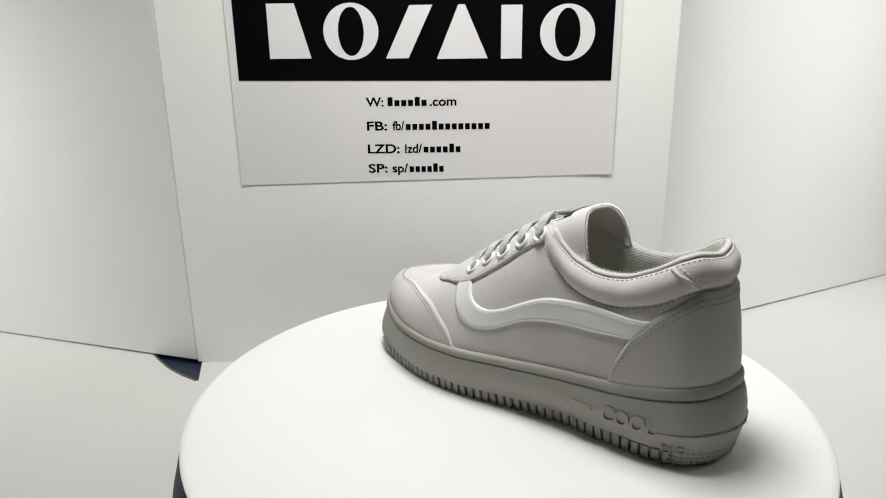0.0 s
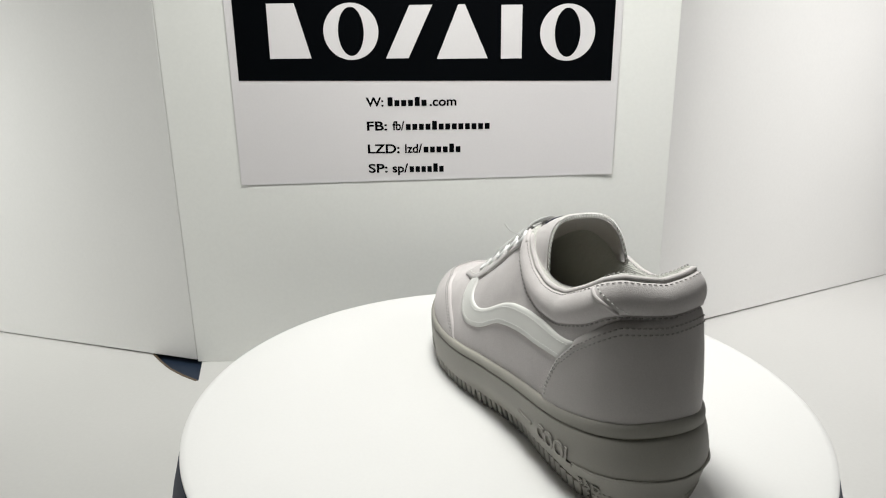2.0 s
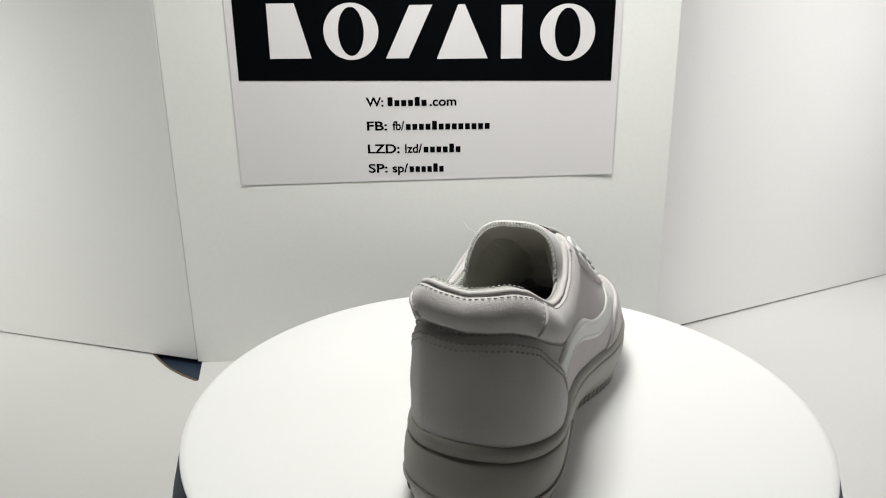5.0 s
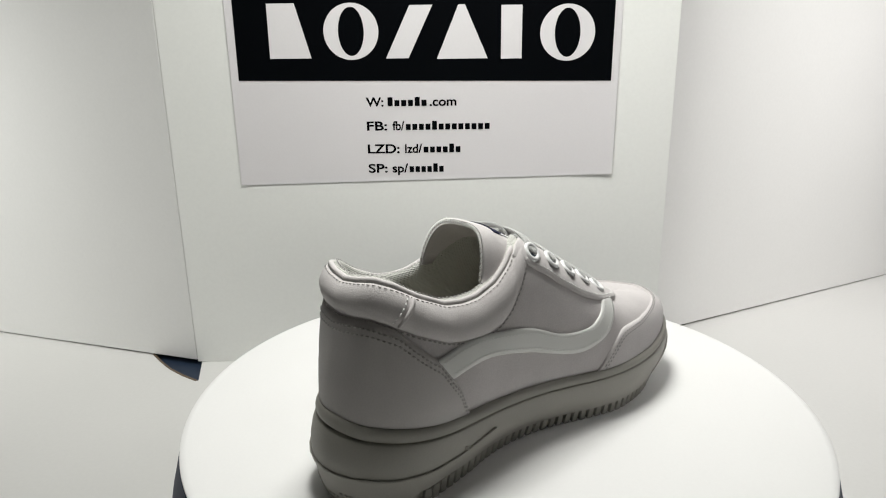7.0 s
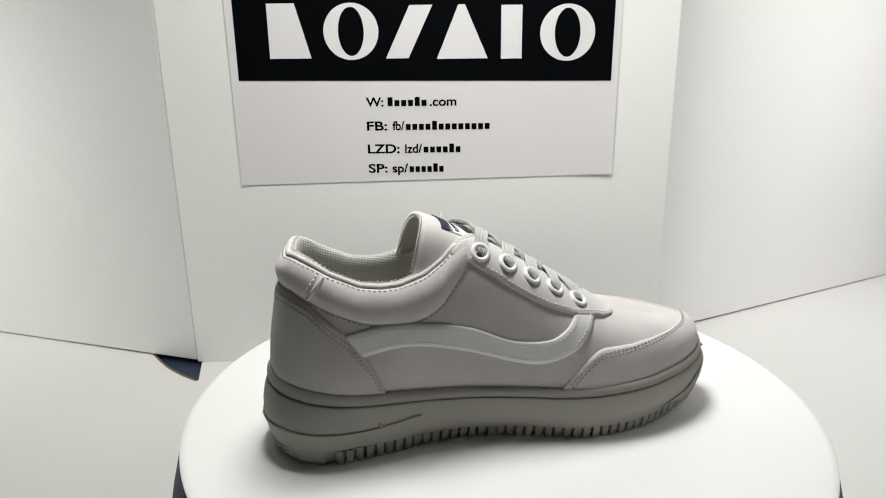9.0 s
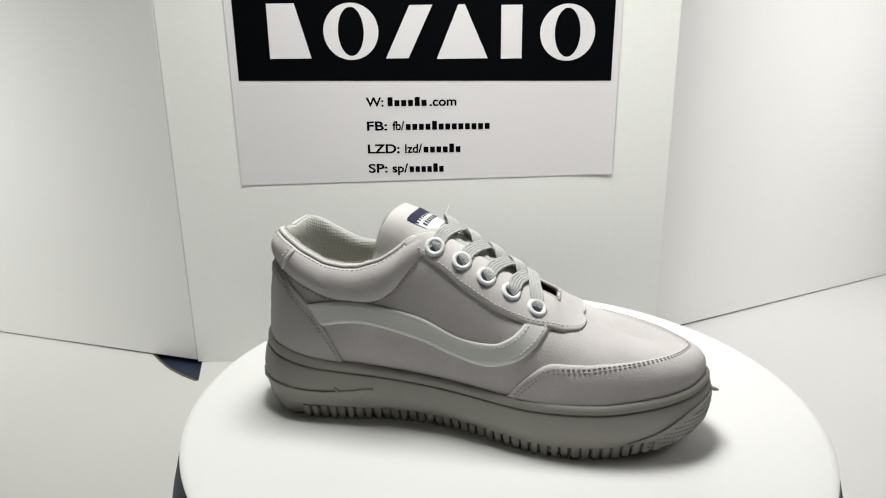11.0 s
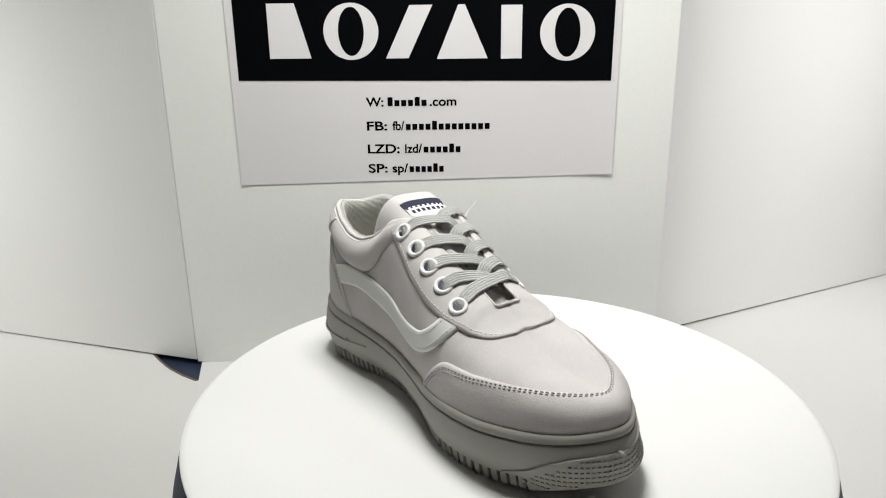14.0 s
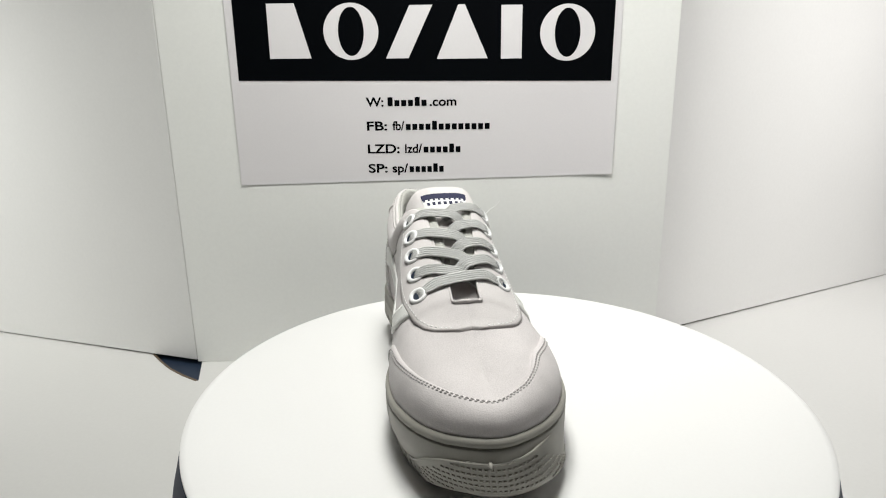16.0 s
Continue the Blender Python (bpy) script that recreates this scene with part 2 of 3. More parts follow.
# ---- shoe form (millimetres: x from heel to toe, y to its left, z up) ----
def spline(pts, n, closed=False):
    """Points evenly spaced along a Catmull-Rom curve; closed: it meets both end points squarely across the long axis."""
    P = np.array(pts, float)
    Q = np.vstack([2 * P[0] - P[1], P, 2 * P[-1] - P[-2]])
    if closed:
        Q[0] = (P[1][0], 2 * P[0][1] - P[1][1])
        Q[-1] = (P[-2][0], 2 * P[-1][1] - P[-2][1])
    out = []
    for i in range(1, len(Q) - 2):
        t = np.linspace(0, 1, 12, endpoint=False)[:, None]
        a, b, c, d = Q[i - 1], Q[i], Q[i + 1], Q[i + 2]
        out.append(0.5 * (2 * b + (c - a) * t + (2 * a - 5 * b + 4 * c - d) * t * t + (3 * b - a - 3 * c + d) * t ** 3))
    out = np.vstack(out + [P[-1:]])
    s = np.concatenate([[0], np.cumsum(np.linalg.norm(np.diff(out, axis=0), axis=1))])
    u = np.linspace(0, s[-1], n)
    return np.stack([np.interp(u, s, out[:, k]) for k in range(P.shape[1])], 1)


def table(rows, soft=7):
    """Smooth lookups from rows of (key, values...)."""
    R = np.array(rows, float)
    k = np.linspace(R[0, 0], R[-1, 0], 600)
    V = np.stack([np.interp(k, R[:, 0], R[:, j]) for j in range(1, R.shape[1])], 1)
    w = np.hanning(2 * soft + 1)
    w /= w.sum()
    pad = np.vstack([2 * V[:1] - V[soft:0:-1], V, 2 * V[-1:] - V[-2:-soft - 2:-1]])
    V = np.stack([np.convolve(pad[:, j], w, "valid") for j in range(V.shape[1])], 1)
    return lambda x: np.array([np.interp(x, k, V[:, j]) for j in range(V.shape[1])])


NA = 140
SOLE_BOTTOM = {
    1: spline([(-4.5, -2), (-1.6, 12), (8, 24.5), (23, 31), (40, 33), (59, 34), (78, 33.5), (97, 36), (117, 41), (136, 46.5), (156, 51), (183, 52.5), (207, 48.5), (232, 43.5), (252, 32), (263, 18), (266.5, 1)], NA, True),
    -1: spline([(-4.5, -2), (0.2, -17), (12, -29), (27, -33.5), (44, -32), (61, -29.5), (78, -26), (95, -24.5), (112, -25.5), (129, -29), (144, -34), (160, -39.5), (176, -43.5), (195, -43), (211, -40), (227, -35), (246, -29.5), (260.5, -15.5), (266, 1)], NA, True)}
SOLE_TOP = {
    1: spline([(-7, -2), (-4.3, 12), (2.5, 23.5), (13.5, 32.5), (30, 38.5), (47, 41), (80, 43), (117, 48), (147, 54), (180, 56), (210, 51), (236, 38.8), (255.5, 22), (267, -1)], NA, True),
    -1: spline([(-7, -2), (-4.3, -15), (3, -26), (16, -35.5), (35, -40), (56, -38.5), (80, -36), (110, -36), (140, -41), (165, -47), (190, -49), (215, -46), (241, -36.5), (258, -22.5), (267, -1)], NA, True)}
TOP_Z = table([(-7, 51), (0, 48.5), (25, 45), (50, 42), (75, 39.5), (110, 36.2), (150, 33.5), (175, 33.5), (210, 35.5), (240, 38.8), (256, 41), (267, 43)])
BOTTOM_Z = table([(0, 0.8), (7, 0.1), (15, 0), (205, 0), (216, 0.6), (228, 2.6), (240, 5.5), (250, 8.8), (260, 11.5)])
# the line where the upper meets the foot opening, the throat and the ridge, by the x of the sole's edge below it
RIM = table([(-3.5, 8, 0, 113), (-1, 8.5, 11, 114.5), (4, 11.5, 20, 116), (13.5, 18, 26, 113.5), (28, 30, 29.5, 106.5), (44, 45, 30.5, 99.5), (55, 56, 31, 98),
             (66, 66, 31, 98.5), (80, 80, 30, 103), (90, 90, 28, 109.5), (97, 96, 26, 115), (104, 103, 21, 118.5), (112, 111, 15.5, 118), (125, 123, 13.5, 111),
             (140, 137, 12.5, 102.5), (155, 151, 10.5, 94), (168, 163, 7.5, 87), (177, 171, 4, 83.3), (183, 176, 1.2, 81), (187, 179, 0, 78), (200, 189, 0, 71), (215, 200, 0, 65.5),
             (230, 209, 0, 62), (245, 218, 0, 59.5), (255, 225, 0, 57.5), (264, 231, 0, 56.3)])


def bottom_edge(side, n=NA):
    """Lower edge of the upper: the sole's top edge drawn in by 3.5 mm."""
    c = SOLE_TOP[side]
    t = np.gradient(c, axis=0)
    t /= np.linalg.norm(t, axis=1)[:, None]
    nrm = np.stack([-t[:, 1], t[:, 0]], 1) * side
    q = c - nrm * 3.5
    q[0], q[-1] = (c[0][0] + 3.5, c[0][1]), (c[-1][0] - 3.5, c[-1][1])
    return q


EDGE = {s: bottom_edge(s) for s in (1, -1)}
ALONG = np.linspace(0, 1, NA)
FULL = {1: table([(70, 1.1, 1.1), (105, 1.15, 1.2), (135, 1.25, 1.4), (165, 1.25, 1.4), (190, 0.98, 1.0), (215, 0.84, 0.78), (235, 0.7, 0.64), (264, 0.58, 0.53)], 40),
        -1: table([(70, 0.98, 1.0), (105, 0.88, 1.0), (135, 0.80, 0.98), (165, 0.82, 0.96), (190, 0.85, 0.85), (215, 0.7, 0.65), (235, 0.6, 0.54), (264, 0.55, 0.5)], 40)}


def a_of(side, x):
    """Share of the way from heel to toe at which the lower edge has this x."""
    return np.interp(x, np.maximum.accumulate(EDGE[side][:, 0]) + ALONG * 1e-6, ALONG)


def skin(side, a, h, d=0.0):
    """A place on the upper: a from heel to toe, h from the sole (0) to the rim (1), d mm off the surface."""
    if d:
        e = 0.004
        p = skin(side, a, h)
        pa = skin(side, min(a + e, 1), h) - skin(side, max(a - e, 0), h)
        ph = skin(side, a, min(h + e, 1)) - skin(side, a, max(h - e, 0))
        n = np.cross(pa, ph) * -side
        n /= max(np.linalg.norm(n), 1e-9)
        return p + n * d
    bx, by = np.interp(a, ALONG, EDGE[side][:, 0]), np.interp(a, ALONG, EDGE[side][:, 1])
    bz = float(TOP_Z(bx)[0]) - 3.0
    tx, ty, tz = RIM(bx)
    ty = ty * side
    k = min(max((bx - 70) / 55, 0), 1)
    k = k * k * (3 - 2 * k)
    ph = h * math.pi / 2
    ec, es = FULL[side](bx)
    fh = (1 - k) * h ** 1.5 + k * (1 - max(math.cos(ph), 0) ** ec)
    fv = (1 - k) * h + k * math.sin(ph) ** es
    bulge = (1 - k) * (0.5 + 1.7 * min(max((bx - 8) / 25, 0), 1)) * math.sin(math.pi * h)
    if side < 0:
        bulge += 4.5 * math.exp(-((bx - 125) / 42) ** 2) * max(math.sin(math.pi * h), 0) ** 0.8
    o = np.array([bx - 60.0, by]) if bx < 60 else np.array([0.0, by])
    o = o / max(np.linalg.norm(o), 1e-9) * bulge
    return np.array([bx + (tx - bx) * fh + o[0], by + (ty - by) * fh + o[1], bz + (tz - bz) * fv])


def by_x(side, x, h, d=0.0):
    return skin(side, float(a_of(side, x)), h, d)


def by_z(side, x, z, d=0.0):
    """A place on the upper at this x of the lower edge and this height."""
    a, lo, hi = float(a_of(side, x)), 0.0, 1.0
    for _ in range(18):
        mid = (lo + hi) / 2
        lo, hi = (mid, hi) if skin(side, a, mid)[2] < z else (lo, mid)
    return skin(side, a, (lo + hi) / 2, d)


# ---- turntable ----
def lathe(profile, n=128):
    vs = [(r * math.cos(2 * math.pi * i / n), r * math.sin(2 * math.pi * i / n), z) for i in range(n) for r, z in profile]
    m = len(profile)
    f = grid_faces(n, m, wrap=True)
    return vs, f


def turntable():
    t = new("turntable")
    tagged(t, "round white turntable with a navy rim on the white sheet", "turntable")
    top = [(0.0005, 0), (80, 0), (160, 0), (196, 0), (199, -0.15), (200, -0.8), (200.1, -1.8), (199, -2.2), (0.0005, -2.2)]
    piece("disc", *lathe(top, 160), DISC, t, "white satin disc", sharp=50)
    rim = [(0.0005, -2.4), (199.2, -2.4), (200.3, -3.0), (206.4, -26), (207.2, -30), (206, -33), (190, -35), (0.0005, -35)]
    piece("rim", *lathe(rim, 160), NAVY, t, "navy plastic rim", sharp=40)
    return t


def turntable_base():
    b = new("pedestal")
    b.location = (0, 0, FLOOR)
    tagged(b, "navy round pedestal on the white sheet", "pedestal")
    h = -FLOOR / MM
    pr = [(0.0005, 0), (168, 0), (170, 2), (165, h - 45), (150, h - 37), (0.0005, h - 36)]
    piece("foot", *lathe(pr, 96), NAVY, b, sharp=40)


TABLE = turntable()
turntable_base()
# ---- shoe ----
SHOE = new("sneaker")
tagged(SHOE, "light grey canvas sneaker with platform sole and white wavy stripe", "shoe")
SHOE_XY, SHOE_TURN = (0.124, -0.068), 140.0


# sole
def rib_zone(side, x):
    return min(max((x - (13 if side > 0 else 22)) / 2, 0), 1) * min(max((238 - x) / 8, 0), 1)


def sole_at(side, a, f, g, inset=0.0, band=0.0):
    bx, by = [np.interp(a, ALONG, SOLE_BOTTOM[side][:, k]) for k in (0, 1)]
    tx, ty = [np.interp(a, ALONG, SOLE_TOP[side][:, k]) for k in (0, 1)]
    x, y = bx + (tx - bx) * g, by + (ty - by) * g
    e = 0.01
    q0, q1 = [np.array([np.interp(min(max(s, 0), 1), ALONG, SOLE_TOP[side][:, k]) for k in (0, 1)]) for s in (a - e, a + e)]
    n = np.array([-(q1 - q0)[1], (q1 - q0)[0]]) * side
    n /= np.linalg.norm(n)
    if a < e or a > 1 - e:
        n = np.array([-1.0 if a < e else 1.0, 0.0])
    d = inset + band * rib_zone(side, x) - (4.0 * min(max((40 - x) / 38, 0), 1) + 1.9 * min(max((x - 222) / 36, 0), 1)) * math.sin(math.pi * min(max(f, 0) / 0.84, 1)) ** 0.7
    z0, z1 = float(BOTTOM_Z(bx)[0]), float(TOP_Z(tx)[0])
    return np.array([x - n[0] * d, y - n[1] * d, z0 + (z1 - z0) * f]), n


LEVELS = [(0.0, 0.0, 3.0, 0), (0.0, 0.0, 0.8, 2.2), (0.03, 0.04, 0.1, 2.4), (0.12, 0.12, 0, 2.4), (0.205, 0.24, 0, 2.4), (0.215, 0.26, 0, 0), (0.32, 0.5, 0, 0), (0.45, 0.8, 0, 0),
          (0.6, 0.97, 0, 0), (0.75, 1.0, 0, 0), (0.82, 1.0, 0, 0), (0.838, 1.0, 0.15, 0), (0.848, 1.0, 1.0, 0), (0.862, 1.0, 1.0, 0), (0.872, 1.0, 0.1, 0), (0.92, 1.0, 0.0, 0),
          (0.965, 1.0, 0.5, 0), (0.99, 1.0, 1.5, 0), (1.0, 1.0, 2.8, 0), (0.985, 1.0, 6.0, 0)]


def ring(n=150):
    A = np.linspace(0, 1, n)
    return [(1, a) for a in A] + [(-1, a) for a in A[::-1][1:-1]]


def sole():
    ru = ring()
    vs = [sole_at(s, a, f, g, i, b)[0] for s, a in ru for f, g, i, b in LEVELS]
    n, m = len(ru), len(LEVELS)
    faces = grid_faces(n, m, wrap=True)
    faces.append(tuple(i * m for i in range(n)))
    faces.append(tuple(i * m + m - 1 for i in range(n))[::-1])
    ob = piece("sole", vs, faces, RUBBER, SHOE, "thick grey rubber platform sole", sharp=55)
    return ob


SOLE = sole()


def level_g(f):
    return float(np.interp(f, [q[0] for q in LEVELS[1:10]], [q[1] for q in LEVELS[1:10]]))


def sole_point(side, x, z, d=0.0):
    """A place on the sole's side wall at this x and height, d mm proud, and its outward direction."""
    lo, hi = 0.0, 1.0
    for _ in range(30):
        mid = (lo + hi) / 2
        f = max(z - float(BOTTOM_Z(x - 5)[0]), 0.1) / (float(TOP_Z(x)[0]) - float(BOTTOM_Z(x - 5)[0]))
        p, n = sole_at(side, mid, f, level_g(f))
        if p[0] < x:
            lo = mid
        else:
            hi = mid
    return p + np.array([n[0], n[1], 0]) * d, n


def sole_share(side, x, z):
    """How far along the sole's outline, from heel to toe, this place lies."""
    A = np.linspace(0, 1, 240)
    f = min(max(z / float(TOP_Z(x)[0]), 0.02), 0.98)
    X = [sole_at(side, a, f, level_g(f))[0][0] for a in A]
    return float(np.interp(x, np.maximum.accumulate(X) + np.arange(240) * 1e-6, A))


def tube(points, r, n=8, flat=1.0, ups=None):
    """A closed-ended tube along points; flat squeezes it along the up direction."""
    P = np.array(points, float)
    T = np.gradient(P, axis=0)
    T /= np.linalg.norm(T, axis=1)[:, None]
    vs = []
    for i, (p, t) in enumerate(zip(P, T)):
        up = np.array(ups[i] if ups is not None else (0, 0, 1.0))
        w = np.cross(t, up)
        w /= max(np.linalg.norm(w), 1e-9)
        u = np.cross(w, t)
        k = 0.35 if i in (0, len(P) - 1) else 1.0
        for j in range(n):
            c, s = math.cos(2 * math.pi * j / n), math.sin(2 * math.pi * j / n)
            vs.append(p + k * r * (w * c + u * s * flat))
    f = []
    for i in range(len(P) - 1):
        for j in range(n):
            a, b = i * n + j, i * n + (j + 1) % n
            f.append((a, b, b + n, a + n))
    f += [tuple(range(n))[::-1], tuple(range((len(P) - 1) * n, len(P) * n))]
    return vs, f


def join(lists):
    V, F = [], []
    for vs, f in lists:
        k = len(V)
        V += list(vs)
        F += [tuple(i + k for i in q) for q in f]
    return V, F


def rounded_box(w, d, h, b):
    """A small box with chamfered upright edges, standing on z = 0."""
    o = [(-w / 2 + b, -d / 2), (w / 2 - b, -d / 2), (w / 2, -d / 2 + b), (w / 2, d / 2 - b), (w / 2 - b, d / 2), (-w / 2 + b, d / 2), (-w / 2, d / 2 - b), (-w / 2, -d / 2 + b)]
    vs = [(x, y, 0) for x, y in o] + [(x, y, h) for x, y in o]
    f = [tuple(range(8))[::-1], tuple(range(8, 16))] + [(i, (i + 1) % 8, 8 + (i + 1) % 8, 8 + i) for i in range(8)]
    return vs, f


def tread():
    """Upright ribs round the lower edge of the sole, one object each on one shared mesh."""
    vs, f = rounded_box(4.0, 4.2, 9.0, 0.35)
    me = mesh_of("tread_rib", np.array(vs) * MM, f, RUBBER, False)
    for side in (1, -1):
        L = SOLE_BOTTOM[side]
        s = np.concatenate([[0], np.cumsum(np.linalg.norm(np.diff(L, axis=0), axis=1))])
        for d in np.arange(12, s[-1] - 12, 5.6):
            a = float(np.interp(d, s, ALONG))
            p, n = sole_at(side, a, 0.0, 0.02)
            q, _ = sole_at(side, a, 0.205, 0.24)
            if not (16 if side > 0 else 25) < p[0] < 238:
                continue
            ob = new("tread_rib", me)
            ob.parent = SHOE
            q = q - np.array([-n[1], n[0], 0]) * float(np.dot(q - p, [-n[1], n[0], 0]))
            up = Vector(q - p).normalized()
            out = Vector((n[0], n[1], 0))
            sx = up.cross(out).normalized()
            out = sx.cross(up).normalized()
            rot = Matrix((sx, -out, up)).transposed().to_4x4()
            base = Vector(p) - out * 2.05 + Vector((0, 0, 0.05))
            ob.matrix_basis = Matrix.Translation(base * MM) @ rot


tread()


def sole_line(name, side_xz, r=0.55, label="raised line moulded in the rubber"):
    toe = side_xz[0][1] > 130
    way = []
    for s, x, z in side_xz:
        a = sole_share(s, x, z)
        way.append(((a if s > 0 else 2 - a) if toe else s * a, z, 0.0))
    P, U = [], []
    for u, z, _ in spline(way, 70):
        s, a = ((1, u) if u <= 1 else (-1, 2 - u)) if toe else ((1, u) if u >= 0 else (-1, -u))
        z0, z1 = float(BOTTOM_Z(np.interp(a, ALONG, SOLE_BOTTOM[s][:, 0]))[0]), float(TOP_Z(np.interp(a, ALONG, SOLE_TOP[s][:, 0]))[0])
        f = (z - z0) / (z1 - z0)
        p, n = sole_at(s, a, f, level_g(f))
        P.append(p + np.array([n[0], n[1], 0]) * 0.45)
        U.append((n[0], n[1], 0.0))
    P, U = np.array(P), np.array(U)
    return piece(name, *tube(P, r, 6, 1.0, U), RUBBER, SOLE, label)


sole_line("moulded_line", [(1, 20, 20.5), (1, 12, 20.5), (1, 4, 21), (1, -1, 21.5), (1, -4, 22), (-1, -4, 22.5), (-1, -1, 22.5), (-1, 5, 22), (-1, 15, 21.5), (-1, 32, 21), (-1, 50, 21.5), (-1, 75, 25)], 0.85)
sole_line("moulded_line", [(1, 70, 23.3), (1, 63, 23), (1, 56, 22.6)], 0.85)
sole_line("moulded_line", [(-1, 222, 10), (-1, 236, 17), (-1, 250, 26), (-1, 261, 30.5), (1, 263, 32), (1, 258, 33), (1, 250, 33)], 0.7)


def bumps():
    """Rows of small moulded bumps on the toe and heel of the sole."""
    lists = []
    for lo_x, hi_x, top in ((231, 275, 32), (-7, 15, 11)):
        for side in (1, -1):
            for z in np.arange(3.4, top, 3.1):
                for a in np.arange(0.002, 1, 0.0085):
                    zb = float(BOTTOM_Z(np.interp(a, ALONG, SOLE_BOTTOM[side][:, 0]))[0])
                    f = max(z - zb, 0.1) / (float(TOP_Z(np.interp(a, ALONG, SOLE_TOP[side][:, 0]))[0]) - zb)
                    p, n = sole_at(side, a, f, level_g(f))
                    if not lo_x <= p[0] <= hi_x or (lo_x > 0 and (z > 8 + (p[0] - 231) * 0.72 or z < float(BOTTOM_Z(p[0])[0]) + 2)) or (lo_x < 0 and side < 0 and p[0] > 2):
                        continue
                    t = np.array([-n[1], n[0], 0])
                    o = np.array([n[0], n[1], 0])
                    up = np.array([0, 0, 1.0])
                    b = [p + t * u + up * v for u, v in ((-0.95, -0.75), (0.95, -0.75), (0.95, 0.75), (-0.95, 0.75))]
                    c = [p + t * u + up * v + o * 0.6 for u, v in ((-0.55, 0.1), (0.55, 0.1), (0.55, 0.4), (-0.55, 0.4))]
                    lists.append((b + c, [(4, 5, 6, 7), (0, 1, 5, 4), (1, 2, 6, 5), (2, 3, 7, 6), (3, 0, 4, 7)]))
    ob = piece("moulded_texture", *join(lists), RUBBER, SOLE, "rows of small moulded bumps", smooth=False)
    tagged(ob, kind="stuff")


bumps()


def sole_word(word, size, x_toe, x_heel, z0, depth, gap, label):
    """Raised lettering on the side of the sole."""
    cu = bpy.data.curves.new("lettering", "FONT")
    cu.body, cu.size, cu.shear, cu.extrude, cu.space_character = word, size, 0.2, depth, gap
    cu.offset = size * 0.022
    tmp = new("lettering_source", cu)
    bpy.context.view_layer.update()
    me = bpy.data.meshes.new_from_object(tmp.evaluated_get(bpy.context.evaluated_depsgraph_get()))
    vs = [tuple(v.co) for v in me.vertices]
    faces = [tuple(f.vertices) for f in me.polygons]
    bpy.data.objects.remove(tmp)
    bpy.data.meshes.remove(me)
    w = max(v[0] for v in vs)
    out = [sole_point(1, x_toe - x / w * (x_toe - x_heel), z0 + y, 0.75 + z)[0] for x, y, z in vs]
    piece("lettering", out, faces, RUBBER, SOLE, label, smooth=False)


sole_word("COOL", 13.8, 51, 20.5, 18.0, 0.4, 1.0, "raised word COOL moulded in the rubber")
sole_word("BAD", 5.4, 18.5, 6.5, 10.4, 0.3, 1.25, "small raised word BAD moulded in the rubber")
# moulding marks beside the arch and at the toe
q0, _ = sole_point(-1, 52, 23.5, 0.3)
piece("moulding_mark", *tube([q0 + np.array([-1.2, 0, 1.6]), q0 + np.array([0, -0.3, 0]), q0 + np.array([1.0, 0, -1.4])], 1.0, 6), RUBBER, SOLE, "small moulding mark on the rubber")
p0, n0 = sole_at(-1, 0.985, 0.66, level_g(0.66))
piece("moulding_tag", *tube([p0 - np.array([1, 0, 0]), p0 + np.array([2, 0, 0]), p0 + np.array([4.2, 0.2, -0.6])], 1.4, 5), RUBBER, SOLE, "small rubber moulding tag")


# upper
def lining_point(side, a, k):
    """k 0 at the rim, 1 at the insole."""
    bx, by = [np.interp(a, ALONG, EDGE[side][:, j]) for j in (0, 1)]
    r = skin(side, a, 1.0)
    c = np.array([min(max(bx, 30), 235), 0.0])
    v = c - np.array([bx, by])
    v /= max(np.linalg.norm(v), 1e-9)
    q = np.array([bx + v[0] * 5, by + v[1] * 5, 47.0])
    roll = np.array([v[0] * 7.5 * math.sin(min(k / 0.2, 1) * math.pi / 2), v[1] * 7.5 * math.sin(min(k / 0.2, 1) * math.pi / 2), 2.2 * math.sin(min(k / 0.17, 1) * math.pi)])
    w = max(k - 0.12, 0) / 0.88
    return (r + roll) * (1 - w) + (q + np.array([v[0] * 2, v[1] * 2, 0])) * w


def uneven(side, a, h):
    """Slow swell of soft material, in mm."""
    p = skin(side, a, h)
    return noise.noise(Vector(p) / 15) * 0.45 + noise.noise(Vector(p) / 6 + Vector((7, 3, 1))) * 0.14


def upper():
    A = np.linspace(0, 1, 120)
    H = np.concatenate([np.linspace(0, 0.7, 17), np.linspace(0.73, 1, 16)])
    ru = [(1, a) for a in A] + [(-1, a) for a in A[::-1][1:-1]]
    vs = [skin(s, a, h, uneven(s, a, h) * math.sin(math.pi * h)) for s, a in ru for h in H]
    ob = piece("vamp", vs, grid_faces(len(ru), len(H), wrap=True), CANVAS, SHOE, "grey canvas upper")
    # inside
    amax = {s: float(a_of(s, 176)) for s in (1, -1)}
    seq = [(1, a) for a in np.linspace(amax[1], 0, 70)] + [(-1, a) for a in np.linspace(0, amax[-1], 70)[1:]]
    K = np.concatenate([np.linspace(0, 0.2, 7), np.linspace(0.26, 1, 10)])
    vs = [lining_point(s, a, k) for s, a in seq for k in K]
    piece("lining", vs, grid_faces(len(seq), len(K)), LINING, SHOE, "grey mesh lining")
    ins = []
    for s, a in seq:
        q = lining_point(s, a, 0.985)
        ins.append(q)
    nq = len(ins)
    ctr = [(q[0], q[1] * 0.0, 46.5) for q in ins]
    vs = ins + ctr
    piece("insole", vs, [(i, i + 1, nq + i + 1, nq + i) for i in range(nq - 1)], INSOLE, SHOE, "pale insole")


upper()


